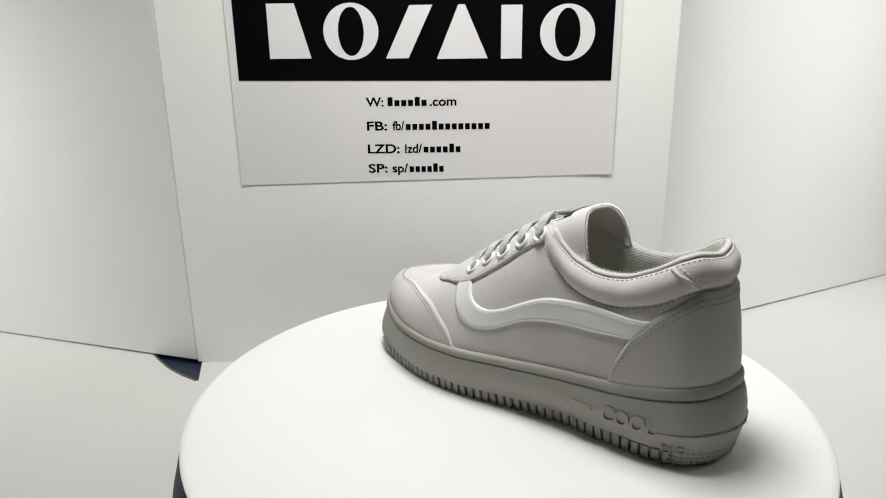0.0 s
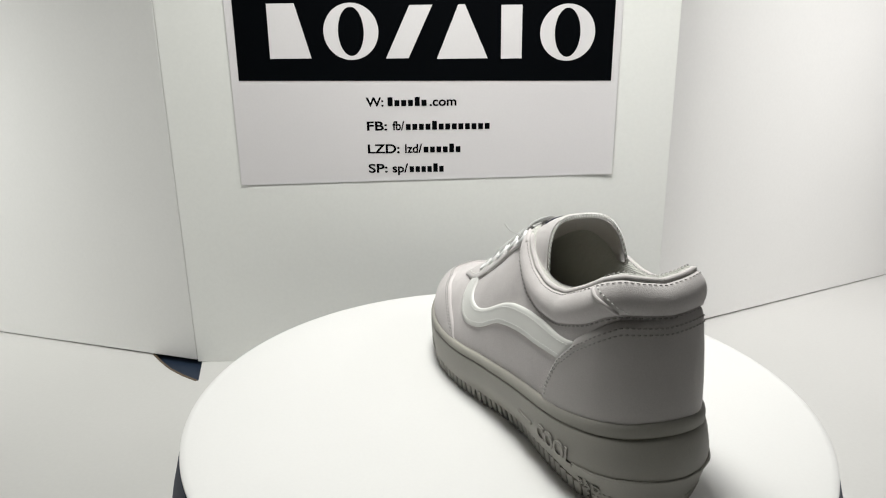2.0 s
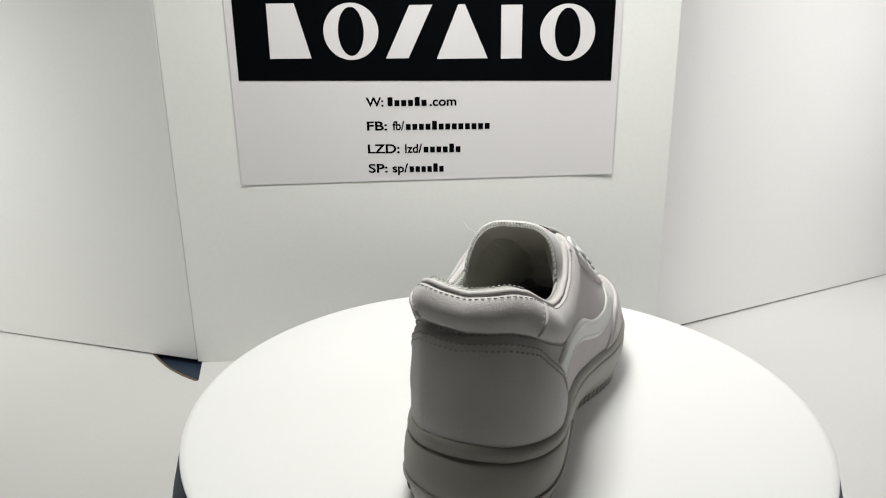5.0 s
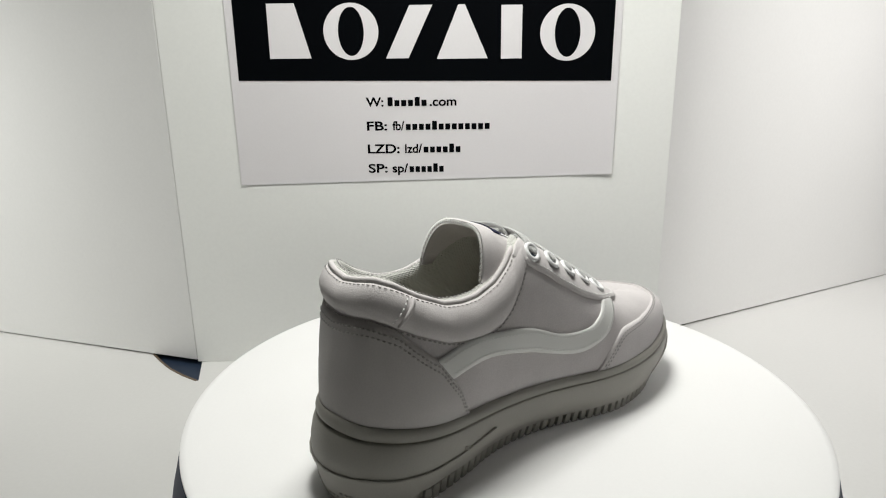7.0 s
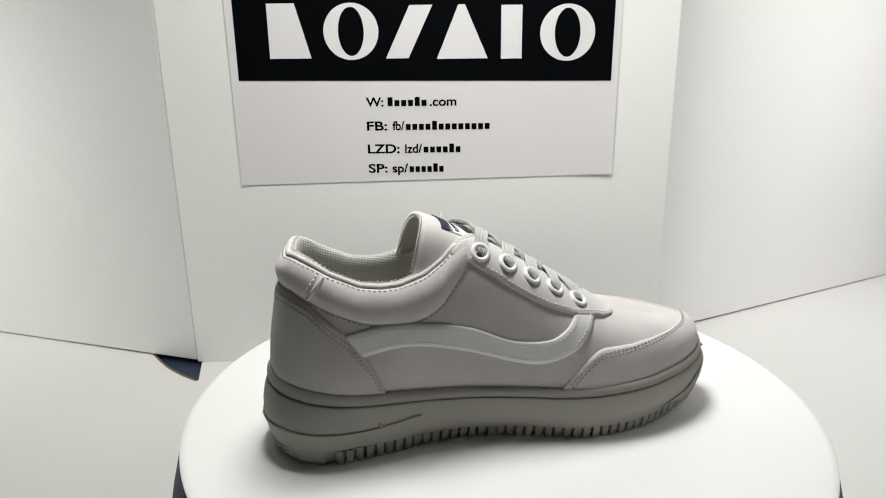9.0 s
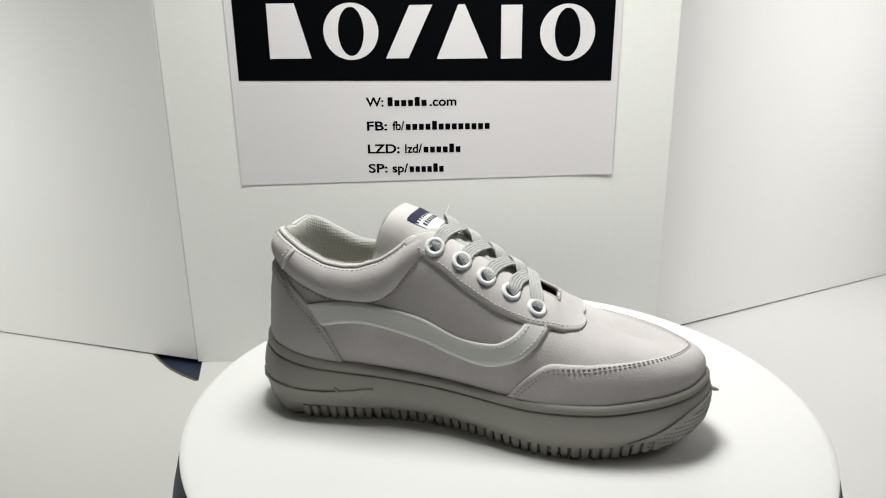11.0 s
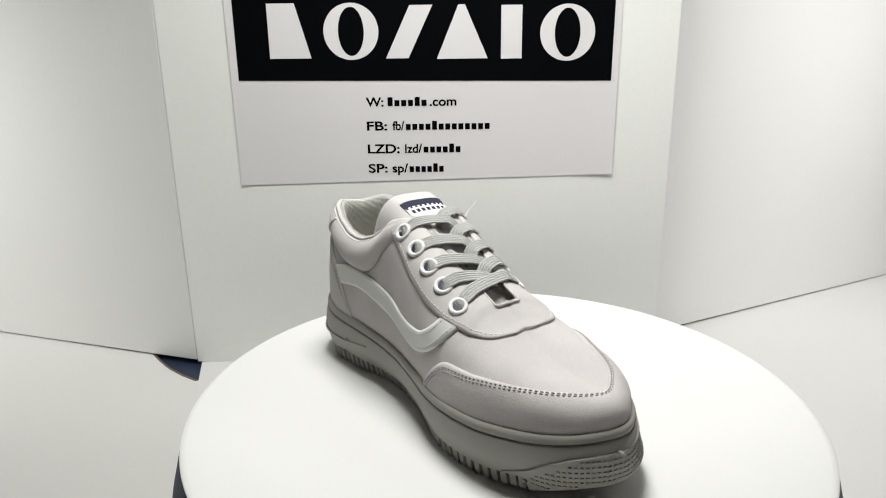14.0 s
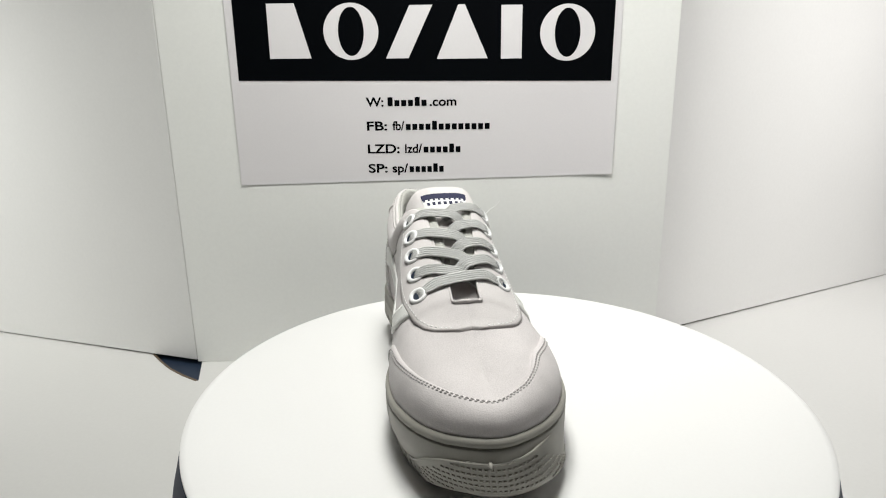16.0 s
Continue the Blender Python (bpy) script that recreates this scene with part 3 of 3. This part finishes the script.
def patch(name, seq, lower, higher, d, mat, label, nh=10, puff=0.0, parent=SHOE, edge=0.5):
    """A panel laid on the upper along seq of (side, a), between two heights, d mm thick, its edges turned down."""
    vs = []
    for i, (s, a) in enumerate(seq):
        lo, hi = lower(s, a), higher(s, a)
        end = i in (0, len(seq) - 1)
        for j in range(nh + 3):
            v = min(max((j - 1) / nh, 0), 1)
            skirt = j in (0, nh + 2) or end
            off = -0.4 if skirt else d * (edge if j in (1, nh + 1) else 1.0) + puff * min(1.0, 0.15 + min(i, len(seq) - 1 - i) / 14) * math.sin(math.pi * v) ** 0.8
            if not skirt:
                off += uneven(s, a, lo + (hi - lo) * v) * math.sin(math.pi * v)
            vs.append(skin(s, a, lo + (hi - lo) * v, off))
    return piece(name, vs, grid_faces(len(seq), nh + 3), mat, parent, label)


def x_at(side, a):
    return float(np.interp(a, ALONG, EDGE[side][:, 0]))


def curve_h(rows, soft=16):
    t = {s: table(rows[s], soft) for s in (1, -1)}
    return lambda s, a: float(t[s](x_at(s, a))[0])


CAP = curve_h({1: [(150, -0.02), (153, 0), (161, 0.2), (177, 0.32), (204, 0.48), (219, 0.58), (235, 0.60), (249, 0.62), (257, 0.66), (262, 0.67)],
               -1: [(150, -0.02), (154, 0), (166, 0.16), (177, 0.28), (200, 0.34), (225, 0.44), (244, 0.55), (254, 0.63), (262, 0.67)]}, 36)
COUNTER = curve_h({1: [(-8, 0.765), (5, 0.75), (27, 0.64), (38, 0.50), (45, 0.28), (50, 0.0)], -1: [(-8, 0.765), (0, 0.765), (17, 0.73), (38, 0.56), (49, 0.32), (57, 0.0)]})
PAD = curve_h({1: [(-8, 0.78), (7, 0.765), (22, 0.73), (45, 0.745), (65, 0.77), (87, 0.79), (100, 0.79), (112, 0.82)],
               -1: [(-8, 0.78), (17, 0.735), (34, 0.715), (49, 0.69), (72, 0.66), (88, 0.65), (100, 0.70), (112, 0.80)]})
FACING = curve_h({1: [(95, 0.99), (99, 0.93), (104, 0.8), (112, 0.70), (128, 0.64), (142, 0.60), (158, 0.56), (174, 0.56), (188, 0.58), (197, 0.66), (202, 0.77), (206, 0.90), (208, 1.0), (212, 1.0)],
                  -1: [(95, 0.99), (98, 0.93), (104, 0.77), (112, 0.65), (128, 0.57), (148, 0.53), (168, 0.54), (186, 0.57), (196, 0.66), (202, 0.77), (206, 0.90), (208, 1.0), (212, 1.0)]}, 24)


def both(x_lo, n=90):
    """From the left side round the toe to the right side."""
    return [(1, a) for a in np.linspace(float(a_of(1, x_lo)), 1, n)] + [(-1, a) for a in np.linspace(1, float(a_of(-1, x_lo)), n)[1:]]


def heel_way(x_l, x_r, n=50):
    return [(1, a) for a in np.linspace(float(a_of(1, x_l)), 0, n)] + [(-1, a) for a in np.linspace(0, float(a_of(-1, x_r)), n)[1:]]


one, zero = (lambda s, a: 1.0), (lambda s, a: 0.0)
patch("toe_cap", both(153.5), zero, lambda s, a: max(CAP(s, a), 0.003), 1.3, CANVAS, "grey microfibre toe cap", 10)
patch("heel_counter", heel_way(50, 57), zero, lambda s, a: max(COUNTER(s, a), 0.003), 1.4, SMOOTH, "smooth grey heel panel", 12)
patch("collar", heel_way(109, 112, 74), lambda s, a: PAD(s, a) + 0.012, one, 0.4, SUEDE, "padded grey collar round the foot opening", 12, puff=3.3)


def facing():
    lists = []
    for s in (1, -1):
        A = np.linspace(float(a_of(s, 96)), float(a_of(s, 208)), 90)
        nh, vs = 16, []
        for a in A:
            lo = min(FACING(s, a), 0.996)
            for j in range(nh + 3):
                v = min(max((j - 1) / nh, 0), 1)
                joined = x_at(s, a) > 186
                skirt = j == 0 or (j == nh + 2 and not joined) or a == A[-1]
                vs.append(skin(s, a, lo + (1 - lo) * v, -0.5 if skirt else 1.6 * (0.7 if j == 1 else 1)))
        f = grid_faces(len(A), nh + 3)
        lists.append((vs, f))
    return piece("eyestay", *join(lists), SUEDE, SHOE, "grey lace panel with eyelets")


EYESTAY = facing()
STRIPES = {1: ([(26, 0.60), (40, 0.655), (58, 0.725), (80, 0.655), (98, 0.455), (126, 0.345), (140, 0.375), (151, 0.46), (159, 0.64)], [(36, 0.45), (48, 0.49), (61, 0.49), (80, 0.445), (105, 0.285), (129, 0.235), (148, 0.265), (163, 0.40), (172, 0.65)]),
           -1: ([(34, 0.55), (56, 0.69), (77, 0.63), (102, 0.365), (126, 0.265), (146, 0.30), (156, 0.375), (163, 0.48), (168, 0.64)], [(43, 0.395), (61, 0.475), (77, 0.44), (102, 0.23), (126, 0.16), (144, 0.165), (160, 0.245), (170, 0.36), (177, 0.50), (182, 0.66)])}


def as_heights(side, rows):
    """The same line with heights in mm in place of shares."""
    return [(x, by_x(side, x, h)[2]) for x, h in rows]


STRIPE_EDGES = {s: [spline(as_heights(s, r), 60) for r in STRIPES[s]] for s in (1, -1)}


def stripe(side):
    up, lo = STRIPE_EDGES[side]
    vs, nw = [], 8
    for i in range(60):
        for j in range(nw + 3):
            v = min(max((j - 1) / nw, 0), 1)
            x, z = lo[i] * (1 - v) + up[i] * v
            off = -0.3 if j in (0, nw + 2) or i in (0, 59) else (0.9 if j in (1, nw + 1) else 1.25)
            vs.append(by_z(side, x, z, off))
    return piece("side_stripe", vs, grid_faces(60, nw + 3), STRIPE, SHOE, "white wavy leatherette stripe")


for sd in (1, -1):
    stripe(sd)


def weld(ob, dist=0.0002):
    """Close the seam where the two sides of a panel meet."""
    bm = bmesh.new()
    bm.from_mesh(ob.data)
    bmesh.ops.remove_doubles(bm, verts=bm.verts, dist=dist)
    bm.to_mesh(ob.data)
    bm.free()


for ob in SHOE.children:
    if ob.name in ("vamp", "toe_cap", "eyestay", "heel_counter", "collar"):
        weld(ob)


def cut_notch(ob):
    """The square cut at the end of the lace opening."""
    bm = bmesh.new()
    bm.from_mesh(ob.data)
    for co, no in (((180, 0, 0), (1, 0, 0)), ((0, 8.5, 0), (0, 1, 0)), ((0, -8.5, 0), (0, 1, 0))):
        near = [f for f in bm.faces if 150 < f.calc_center_median().x / MM < 200 and f.calc_center_median().z / MM > 66]
        geom = near + list({e for f in near for e in f.edges}) + list({v for f in near for v in f.verts})
        bmesh.ops.bisect_plane(bm, geom=geom, plane_co=Vector(co) * MM, plane_no=no, dist=1e-7)
    cut = []
    for f in bm.faces:
        c = f.calc_center_median() / MM
        if 150 < c.x < 180 and abs(c.y) < 8.5 and c.z > 66:
            cut.append(f)
    bmesh.ops.delete(bm, geom=cut, context="FACES")
    bm.to_mesh(ob.data)
    bm.free()


for ob in SHOE.children:
    if ob.name in ("vamp", "eyestay", "lining"):
        cut_notch(ob)


# stitches
def stitches(name, places, mat, pitch=3.0, length=2.1, r=0.34, parent=SHOE, label="row of stitches", lift=0.15):
    """Small thread loops along a line given as (place, outward) pairs."""
    P = np.array([q[0] for q in places])
    U = np.array([q[1] for q in places])
    s = np.concatenate([[0], np.cumsum(np.linalg.norm(np.diff(P, axis=0), axis=1))])
    lists = []
    at = lambda d, A: np.array([np.interp(d, s, A[:, k]) for k in range(3)])
    for d in np.arange(pitch * 0.5, s[-1] - length, pitch):
        a, b, u = at(d, P), at(d + length, P), at(d + length / 2, U)
        u /= max(np.linalg.norm(u), 1e-9)
        t = (b - a) / max(np.linalg.norm(b - a), 1e-9)
        w = np.cross(t, u)
        m = (a + b) / 2
        vs = []
        for q, k, o in ((a, 0.5, -0.25), (a * 0.75 + b * 0.25, 1.0, lift), (a * 0.25 + b * 0.75, 1.0, lift), (b, 0.5, -0.25)):
            for c, e in ((1, 0), (0.5, 0.8), (-0.5, 0.8), (-1, 0)):
                vs.append(q + w * r * k * c + u * (r * k * e + o))
        lists.append((vs, grid_faces(4, 4)))
    if lists:
        tagged(piece(name, *join(lists), mat, parent, label), kind="stuff")


def seq_line(seq, h, d):
    out = []
    for s, a in seq:
        k = min(max(h(s, a), 0.004), 0.985)
        p, q = skin(s, a, k, d), skin(s, a, k, d + 1)
        out.append((p, q - p))
    return out


for sd in (1, -1):
    up, lo = STRIPE_EDGES[sd]
    for v in (0.8, 0.2):
        row = []
        for i in range(1, 59):
            x, z = up[i] * v + lo[i] * (1 - v)
            p, q = by_z(sd, x, z, 1.25), by_z(sd, x, z, 2.25)
            row.append((p, q - p))
        stitches("stitching", row, PALE_THREAD, 2.6, 1.7, 0.3)
for k in (0.036, 0.066):
    stitches("stitching", seq_line(both(160, 70), lambda s, a: CAP(s, a) - k, 1.25), THREAD, 2.7, 1.9, 0.45)
    stitches("stitching", seq_line(heel_way(47, 54), lambda s, a: COUNTER(s, a) - k * 1.45, 1.35), THREAD, 2.7, 1.9, 0.45)
stitches("stitching", seq_line(heel_way(107, 110, 74), lambda s, a: PAD(s, a) - 0.005, 0.2), THREAD, 3.0, 2.0, 0.4)
for sd in (1, -1):
    w = [(sd, a) for a in np.linspace(float(a_of(sd, 99)), float(a_of(sd, 205)), 70)]
    stitches("stitching", seq_line(w, lambda s, a: FACING(s, a) + 0.045, 1.6), PALE_THREAD, 2.8, 1.9, 0.32, EYESTAY)
piece("collar_binding", *tube([lining_point(s, a, 0.03) + np.array([0, 0, -0.3]) for s, a in heel_way(100, 100, 90)], 1.5, 8), SUEDE, SHOE, "rolled grey edge of the foot opening")
stitches("stitching", [(lining_point(s, a, 0.085) + np.array([0, 0, 0.4]), np.array([0, 0, 1.0])) for s, a in heel_way(96, 96, 80)], THREAD, 2.4, 1.7, 0.36)


# heel tab seams
def pad_place(side, x, v, d=0.0):
    """A place on the padded collar, v from its lower seam to the rim."""
    a = float(a_of(side, x))
    lo = PAD(side, a) + 0.012
    return skin(side, a, min(lo + (1 - lo) * v, 0.999), 0.4 + 3.3 * math.sin(math.pi * v) ** 0.8 + d)


def tab_seam(side, x_low, x_top):
    row, ups = [], []
    for v in np.linspace(0.02, 0.98, 14):
        x = x_low + (x_top - x_low) * v
        row.append(pad_place(side, x, v, 0.1))
        ups.append(pad_place(side, x, v, 1.1) - row[-1])
    piece("tab_seam", *tube(spline(row, 24), 0.95, 8), SUEDE, SHOE, "raised seam of the padded heel tab")
    off = [(pad_place(side, x_low - 3.2 + (x_top - x_low) * v, v, 0.1), u) for v, u in zip(np.linspace(0.02, 0.98, 14), ups)]
    stitches("stitching", off, PALE_THREAD, 2.6, 1.6, 0.36)


rim_row = []
for s, a in heel_way(96, 98, 84):
    x = x_at(s, a)
    p, q = pad_place(s, x, 0.96, 0.1), pad_place(s, x, 0.96, 1.1)
    rim_row.append((p, q - p))
stitches("stitching", rim_row, THREAD, 2.8, 1.8, 0.28)
tab_seam(1, 5.5, 20)
tab_seam(-1, 16, 25)

# tongue
TONGUE = table([(76, 131, 26, 30), (84, 131, 26.5, 30), (92, 128, 26.5, 28), (100, 123.5, 25, 23), (115, 115.5, 22, 15), (140, 101, 20, 8), (160, 87, 18, 5), (172, 75, 17, 3), (181, 69.5, 16.5, 3), (192, 62, 16, 3)])


def tongue_at(x, v, d=0.0):
    """v from -1 to 1 across the tongue, d mm above it."""
    zc, w, drop = TONGUE(x)
    y = w * math.sin(v * 1.4) / math.sin(1.4)
    out = math.sin(v * 1.3)
    return np.array([x - 10 * v * v * max(0, min(1, (104 - x) / 18)), y + out * d * 0.8, zc - drop * abs(v) ** 3.2 + d * (1 - 0.7 * v * v)])


def tongue():
    X = np.concatenate([[83.4], np.linspace(84.4, 190, 40)])
    V = np.linspace(-1, 1, 25)
    vs = [tongue_at(x, v, -0.8 if i == 0 else 0) for i, x in enumerate(X) for v in V]
    under = [tongue_at(x, v * 0.97, -4.2 if i else -3.4) for i, x in enumerate(X) for v in V]
    n, m = len(X), len(V)
    f = grid_faces(n, m) + [tuple(reversed([k + n * m for k in q])) for q in grid_faces(n, m)]
    rim = [i * m for i in range(n)] + [(n - 1) * m + j for j in range(1, m)] + [i * m + m - 1 for i in range(n - 2, -1, -1)] + [j for j in range(m - 2, 0, -1)]
    for a, b in zip(rim, rim[1:] + rim[:1]):
        f.append((a, b, b + n * m, a + n * m))
    t = piece("tongue", vs + under, f, SUEDE, SHOE, "arched grey padded tongue")
    lists = []
    for i in range(84):
        v = -0.95 + 1.9 * i / 83
        a, b = tongue_at(83.2, v, -1.2), tongue_at(83.2, v + (0.016 if i % 2 else -0.002), -3.4)
        lists.append(tube([a + np.array([-0.3, 0, 0.6]), (a + b) / 2 + np.array([-0.9, 0, 0]), b + np.array([-0.2, 0, 0])], 0.36, 5))
    tagged(piece("edge_stitching", *join(lists), PALE_THREAD, t, "overlocked edge of the tongue"), kind="stuff")

    def label_strip(name, x0, x1, v0, v1, mat, off, label):
        n, m = 8, 14
        a = [tongue_at(x0 + (x1 - x0) * i / (n - 1), v0 + (v1 - v0) * j / (m - 1), off) for i in range(n) for j in range(m)]
        b = [tongue_at(x0 + (x1 - x0) * i / (n - 1), v0 + (v1 - v0) * j / (m - 1), 0.0) for i in range(n) for j in range(m)]
        f = grid_faces(n, m)
        rim = [i * m for i in range(n)] + [(n - 1) * m + j for j in range(1, m)] + [i * m + m - 1 for i in range(n - 2, -1, -1)] + [j for j in range(m - 2, 0, -1)]
        f += [(p, q, q + n * m, p + n * m) for p, q in zip(rim, rim[1:] + rim[:1])]
        return piece(name, a + b, f, mat, t, label, sharp=50)

    label_strip("woven_label", 93.5, 98, -0.44, 0.44, NAVY_CLOTH, 0.8, "navy woven band")
    label_strip("woven_label", 98, 109, -0.44, 0.44, WHITE_CLOTH, 0.6, "white woven label with small dark print")
    for i in range(9):
        v = -0.40 + i * 0.10
        label_strip("zigzag", 97.6, 99.4, v - 0.02, v + 0.02, NAVY_CLOTH, 0.95, "navy point")
    for i in range(7):
        v = -0.33 + i * 0.11
        label_strip("print_bar", 101.2, 103.6, v - 0.03, v + 0.03, NAVY_CLOTH, 0.85, "small dark print")


tongue()

# eyelets and laces
EYES = {1: [(107, 0.84), (122, 0.77), (137, 0.745), (150, 0.735), (163, 0.70)], -1: [(112, 0.80), (128, 0.775), (142.5, 0.765), (157, 0.755), (172, 0.71)]}


def eyelet(side, x, h):
    c, o = by_x(side, x, h, 1.7), by_x(side, x, h, 2.7)
    n = (o - c) / np.linalg.norm(o - c)
    t = np.cross(n, (0, 1.0, 0))
    t /= np.linalg.norm(t)
    b = np.cross(n, t)
    vs, N = [], 20
    for i in range(N):
        w = 2 * math.pi * i / N
        e = t * math.cos(w) + b * math.sin(w)
        for r, z in ((5.9, -0.3), (5.7, 0.6), (4.8, 1.1), (3.7, 0.9), (3.1, 0.1), (3.1, -1.0)):
            vs.append(c + e * r + n * z)
    piece("eyelet", vs, grid_faces(N, 6, wrap=True), EYELET, EYESTAY, "white enamelled eyelet")
    # a dark disc closes the hole: its shade is put in as colour
    hole = [c + (t * math.cos(2 * math.pi * i / N) + b * math.sin(2 * math.pi * i / N)) * 3.15 + n * -0.1 for i in range(N)]
    piece("eyelet_hole_shade", hole, [tuple(range(N))], DARK, EYESTAY, "dark disc coloured as the shade inside an eyelet", smooth=False)
    return c, n


CENTRES = {s: [eyelet(s, x, h) for x, h in EYES[s]] for s in (1, -1)}


def lace(points, ups, width=8.2, thick=1.9):
    """A flat braided lace along points."""
    P = spline(points, 40)
    U = np.stack([np.interp(np.linspace(0, 1, 40), np.linspace(0, 1, len(ups)), np.array(ups)[:, k]) for k in range(3)], 1)
    T = np.gradient(P, axis=0)
    T /= np.linalg.norm(T, axis=1)[:, None]
    prof = [(-1, 0), (-0.96, 0.6), (-0.8, 1.0), (-0.62, 0.7), (-0.6, 0.45), (-0.58, 0.7), (-0.4, 1.05), (-0.22, 0.7), (-0.2, 0.45), (-0.18, 0.7), (0, 1.05), (0.18, 0.7), (0.2, 0.45), (0.22, 0.7), (0.4, 1.05), (0.58, 0.7), (0.6, 0.45), (0.62, 0.7), (0.8, 1.0), (0.96, 0.6), (1, 0), (0.7, -0.8), (0, -0.8), (-0.7, -0.8)]
    vs = []
    for i in range(40):
        w = np.cross(T[i], U[i])
        w /= np.linalg.norm(w)
        u = np.cross(w, T[i])
        k = min(1.0, 0.55 + 0.45 * min(i, 39 - i) / 6)
        for a, b in prof:
            vs.append(P[i] + w * a * width / 2 * k + u * b * thick / 2)
    n, m = 40, len(prof)
    f = [(i * m + j, i * m + (j + 1) % m, (i + 1) * m + (j + 1) % m, (i + 1) * m + j) for i in range(n - 1) for j in range(m)]
    piece("lace", vs, f, LACE, SHOE, "flat grey braided lace")


def top_z(x, y):
    """Height of the shoe's top (lace panel or tongue) at this place."""
    zc, w, drop = TONGUE(x)
    z = zc - drop * min(abs(y) / w, 1) ** 3.2
    s = 1 if y >= 0 else -1
    for h in np.linspace(0.55, 1, 46):
        q = by_x(s, x + 4 * h, h, 1.6)
        if abs(q[1] - y) < 0.9:
            z = max(z, q[2])
    return z


UP = np.array([0.5, 0, 0.87])


def strand(c0, n0, end, rise, under):
    """A lace out of an eyelet, over the panel and down to its hidden end."""
    a, b = np.array(c0), np.array(end)
    need = 0.0
    for k in np.linspace(0.1, 0.8, 9):
        q = a * (1 - k) + b * k
        need = max(need, (top_z(q[0], q[1]) + rise - q[2]) / math.sin(math.pi * (0.12 + 0.72 * k)))
    mid = []
    for k in (0.22, 0.42, 0.62, 0.8):
        q = a * (1 - k) + b * k
        q[2] += need * math.sin(math.pi * (0.12 + 0.72 * k))
        mid.append(q)
    pts = [a - n0 * 2.2 - (b - a) * 0.03, a + n0 * 1.5 + (b - a) * 0.05] + mid + [b - np.array([0, 0, under])]
    lace(pts, [n0, n0, n0 * 0.4 + UP * 0.6, UP, UP, UP, UP])


for i in range(4):
    (cr, nr), (cl, nl) = CENTRES[-1][i], CENTRES[1][i]
    xr, xl = min(cr[0] + 12, 164), cl[0] + 11
    strand(cr, nr, (xr, 9.5, float(TONGUE(xr)[0]) + 1.5), 1.9, 0.8)
    strand(cl, nl, (xl, -3.0, float(TONGUE(xl)[0]) + 1.2), 2.2, 0.8)


def bar(c0, n0, c1, n1):
    a, b = np.array(c0), np.array(c1)
    mid = []
    for k in (0.2, 0.35, 0.5, 0.65, 0.8):
        q = a * (1 - k) + b * k
        q[2] = max(q[2] + 8.0 * math.sin(math.pi * k) ** 0.6, top_z(q[0], q[1]) + 1.6)
        mid.append(q)
    pts = [a - n0 * 2, a + n0 * 1.5 + (b - a) * 0.05] + mid + [b + n1 * 1.5 + (a - b) * 0.05, b - n1 * 2]
    lace(pts, [n0, n0, n0 * 0.4 + UP * 0.6, UP, UP, UP, n1 * 0.4 + UP * 0.6, n1, n1])


bar(*CENTRES[-1][4], *CENTRES[1][4])


def frayed_notch():
    """Torn threads round the end of the lace opening."""
    rng = random.Random(4)
    lists = []
    lip = []
    for x, y in [(166, -8.7), (171, -8.6), (176, -8.7), (180, -8.4), (180.4, -5), (180.2, -1.5), (180.5, 2), (180.2, 5.5), (180, 8.4), (176, 8.7), (171, 8.6), (166, 8.7)]:
        lip.append(np.array([x + rng.uniform(-0.3, 0.3), y + rng.uniform(-0.3, 0.3), top_z(x + 0.8, y * 1.08) - 0.5]))
    lists.append(tube(spline(lip, 48), 0.95, 7))
    for i in range(26):
        k = i / 25
        q = np.array([180.4, -8.4 + 16.8 * k, 0.0])
        q[2] = top_z(q[0] + 0.8, q[1]) + 0.1
        e = q + np.array([rng.uniform(-2.0, 0.8), rng.uniform(-0.9, 0.9), rng.uniform(-0.8, 0.7)])
        lists.append(tube([q + np.array([0.5, 0, -0.4]), (q + e) / 2 + np.array([0, 0, 0.4]), e], 0.4, 5))
    tagged(piece("frayed_edge", *join(lists), SUEDE, EYESTAY, "frayed threads at the cut end of the lace opening"), kind="stuff")


frayed_notch()
# loose thread at the top eyelet
c, n = CENTRES[1][0]
piece("thread_end", *tube(spline([c + n * 1, c + np.array([-2, 5, 4]), c + np.array([-3, 9, 6]), c + np.array([-2, 12, 10])], 16), 0.35, 6), PALE_THREAD, SHOE, "loose thread end")


# ---- what turns ----
def motions():
    turn = -216.32 / 16.0
    times = [i * 0.5 for i in range(33)]
    walk(TABLE, [(t, pose(0, 0, 0, 0, 0, turn * t)) for t in times])
    walk(SHOE, [(t, pose(0, 0, 0, 0, 0, turn * t) @ pose(SHOE_XY[0], SHOE_XY[1], 0, 0, 0, SHOE_TURN)) for t in times])


motions()
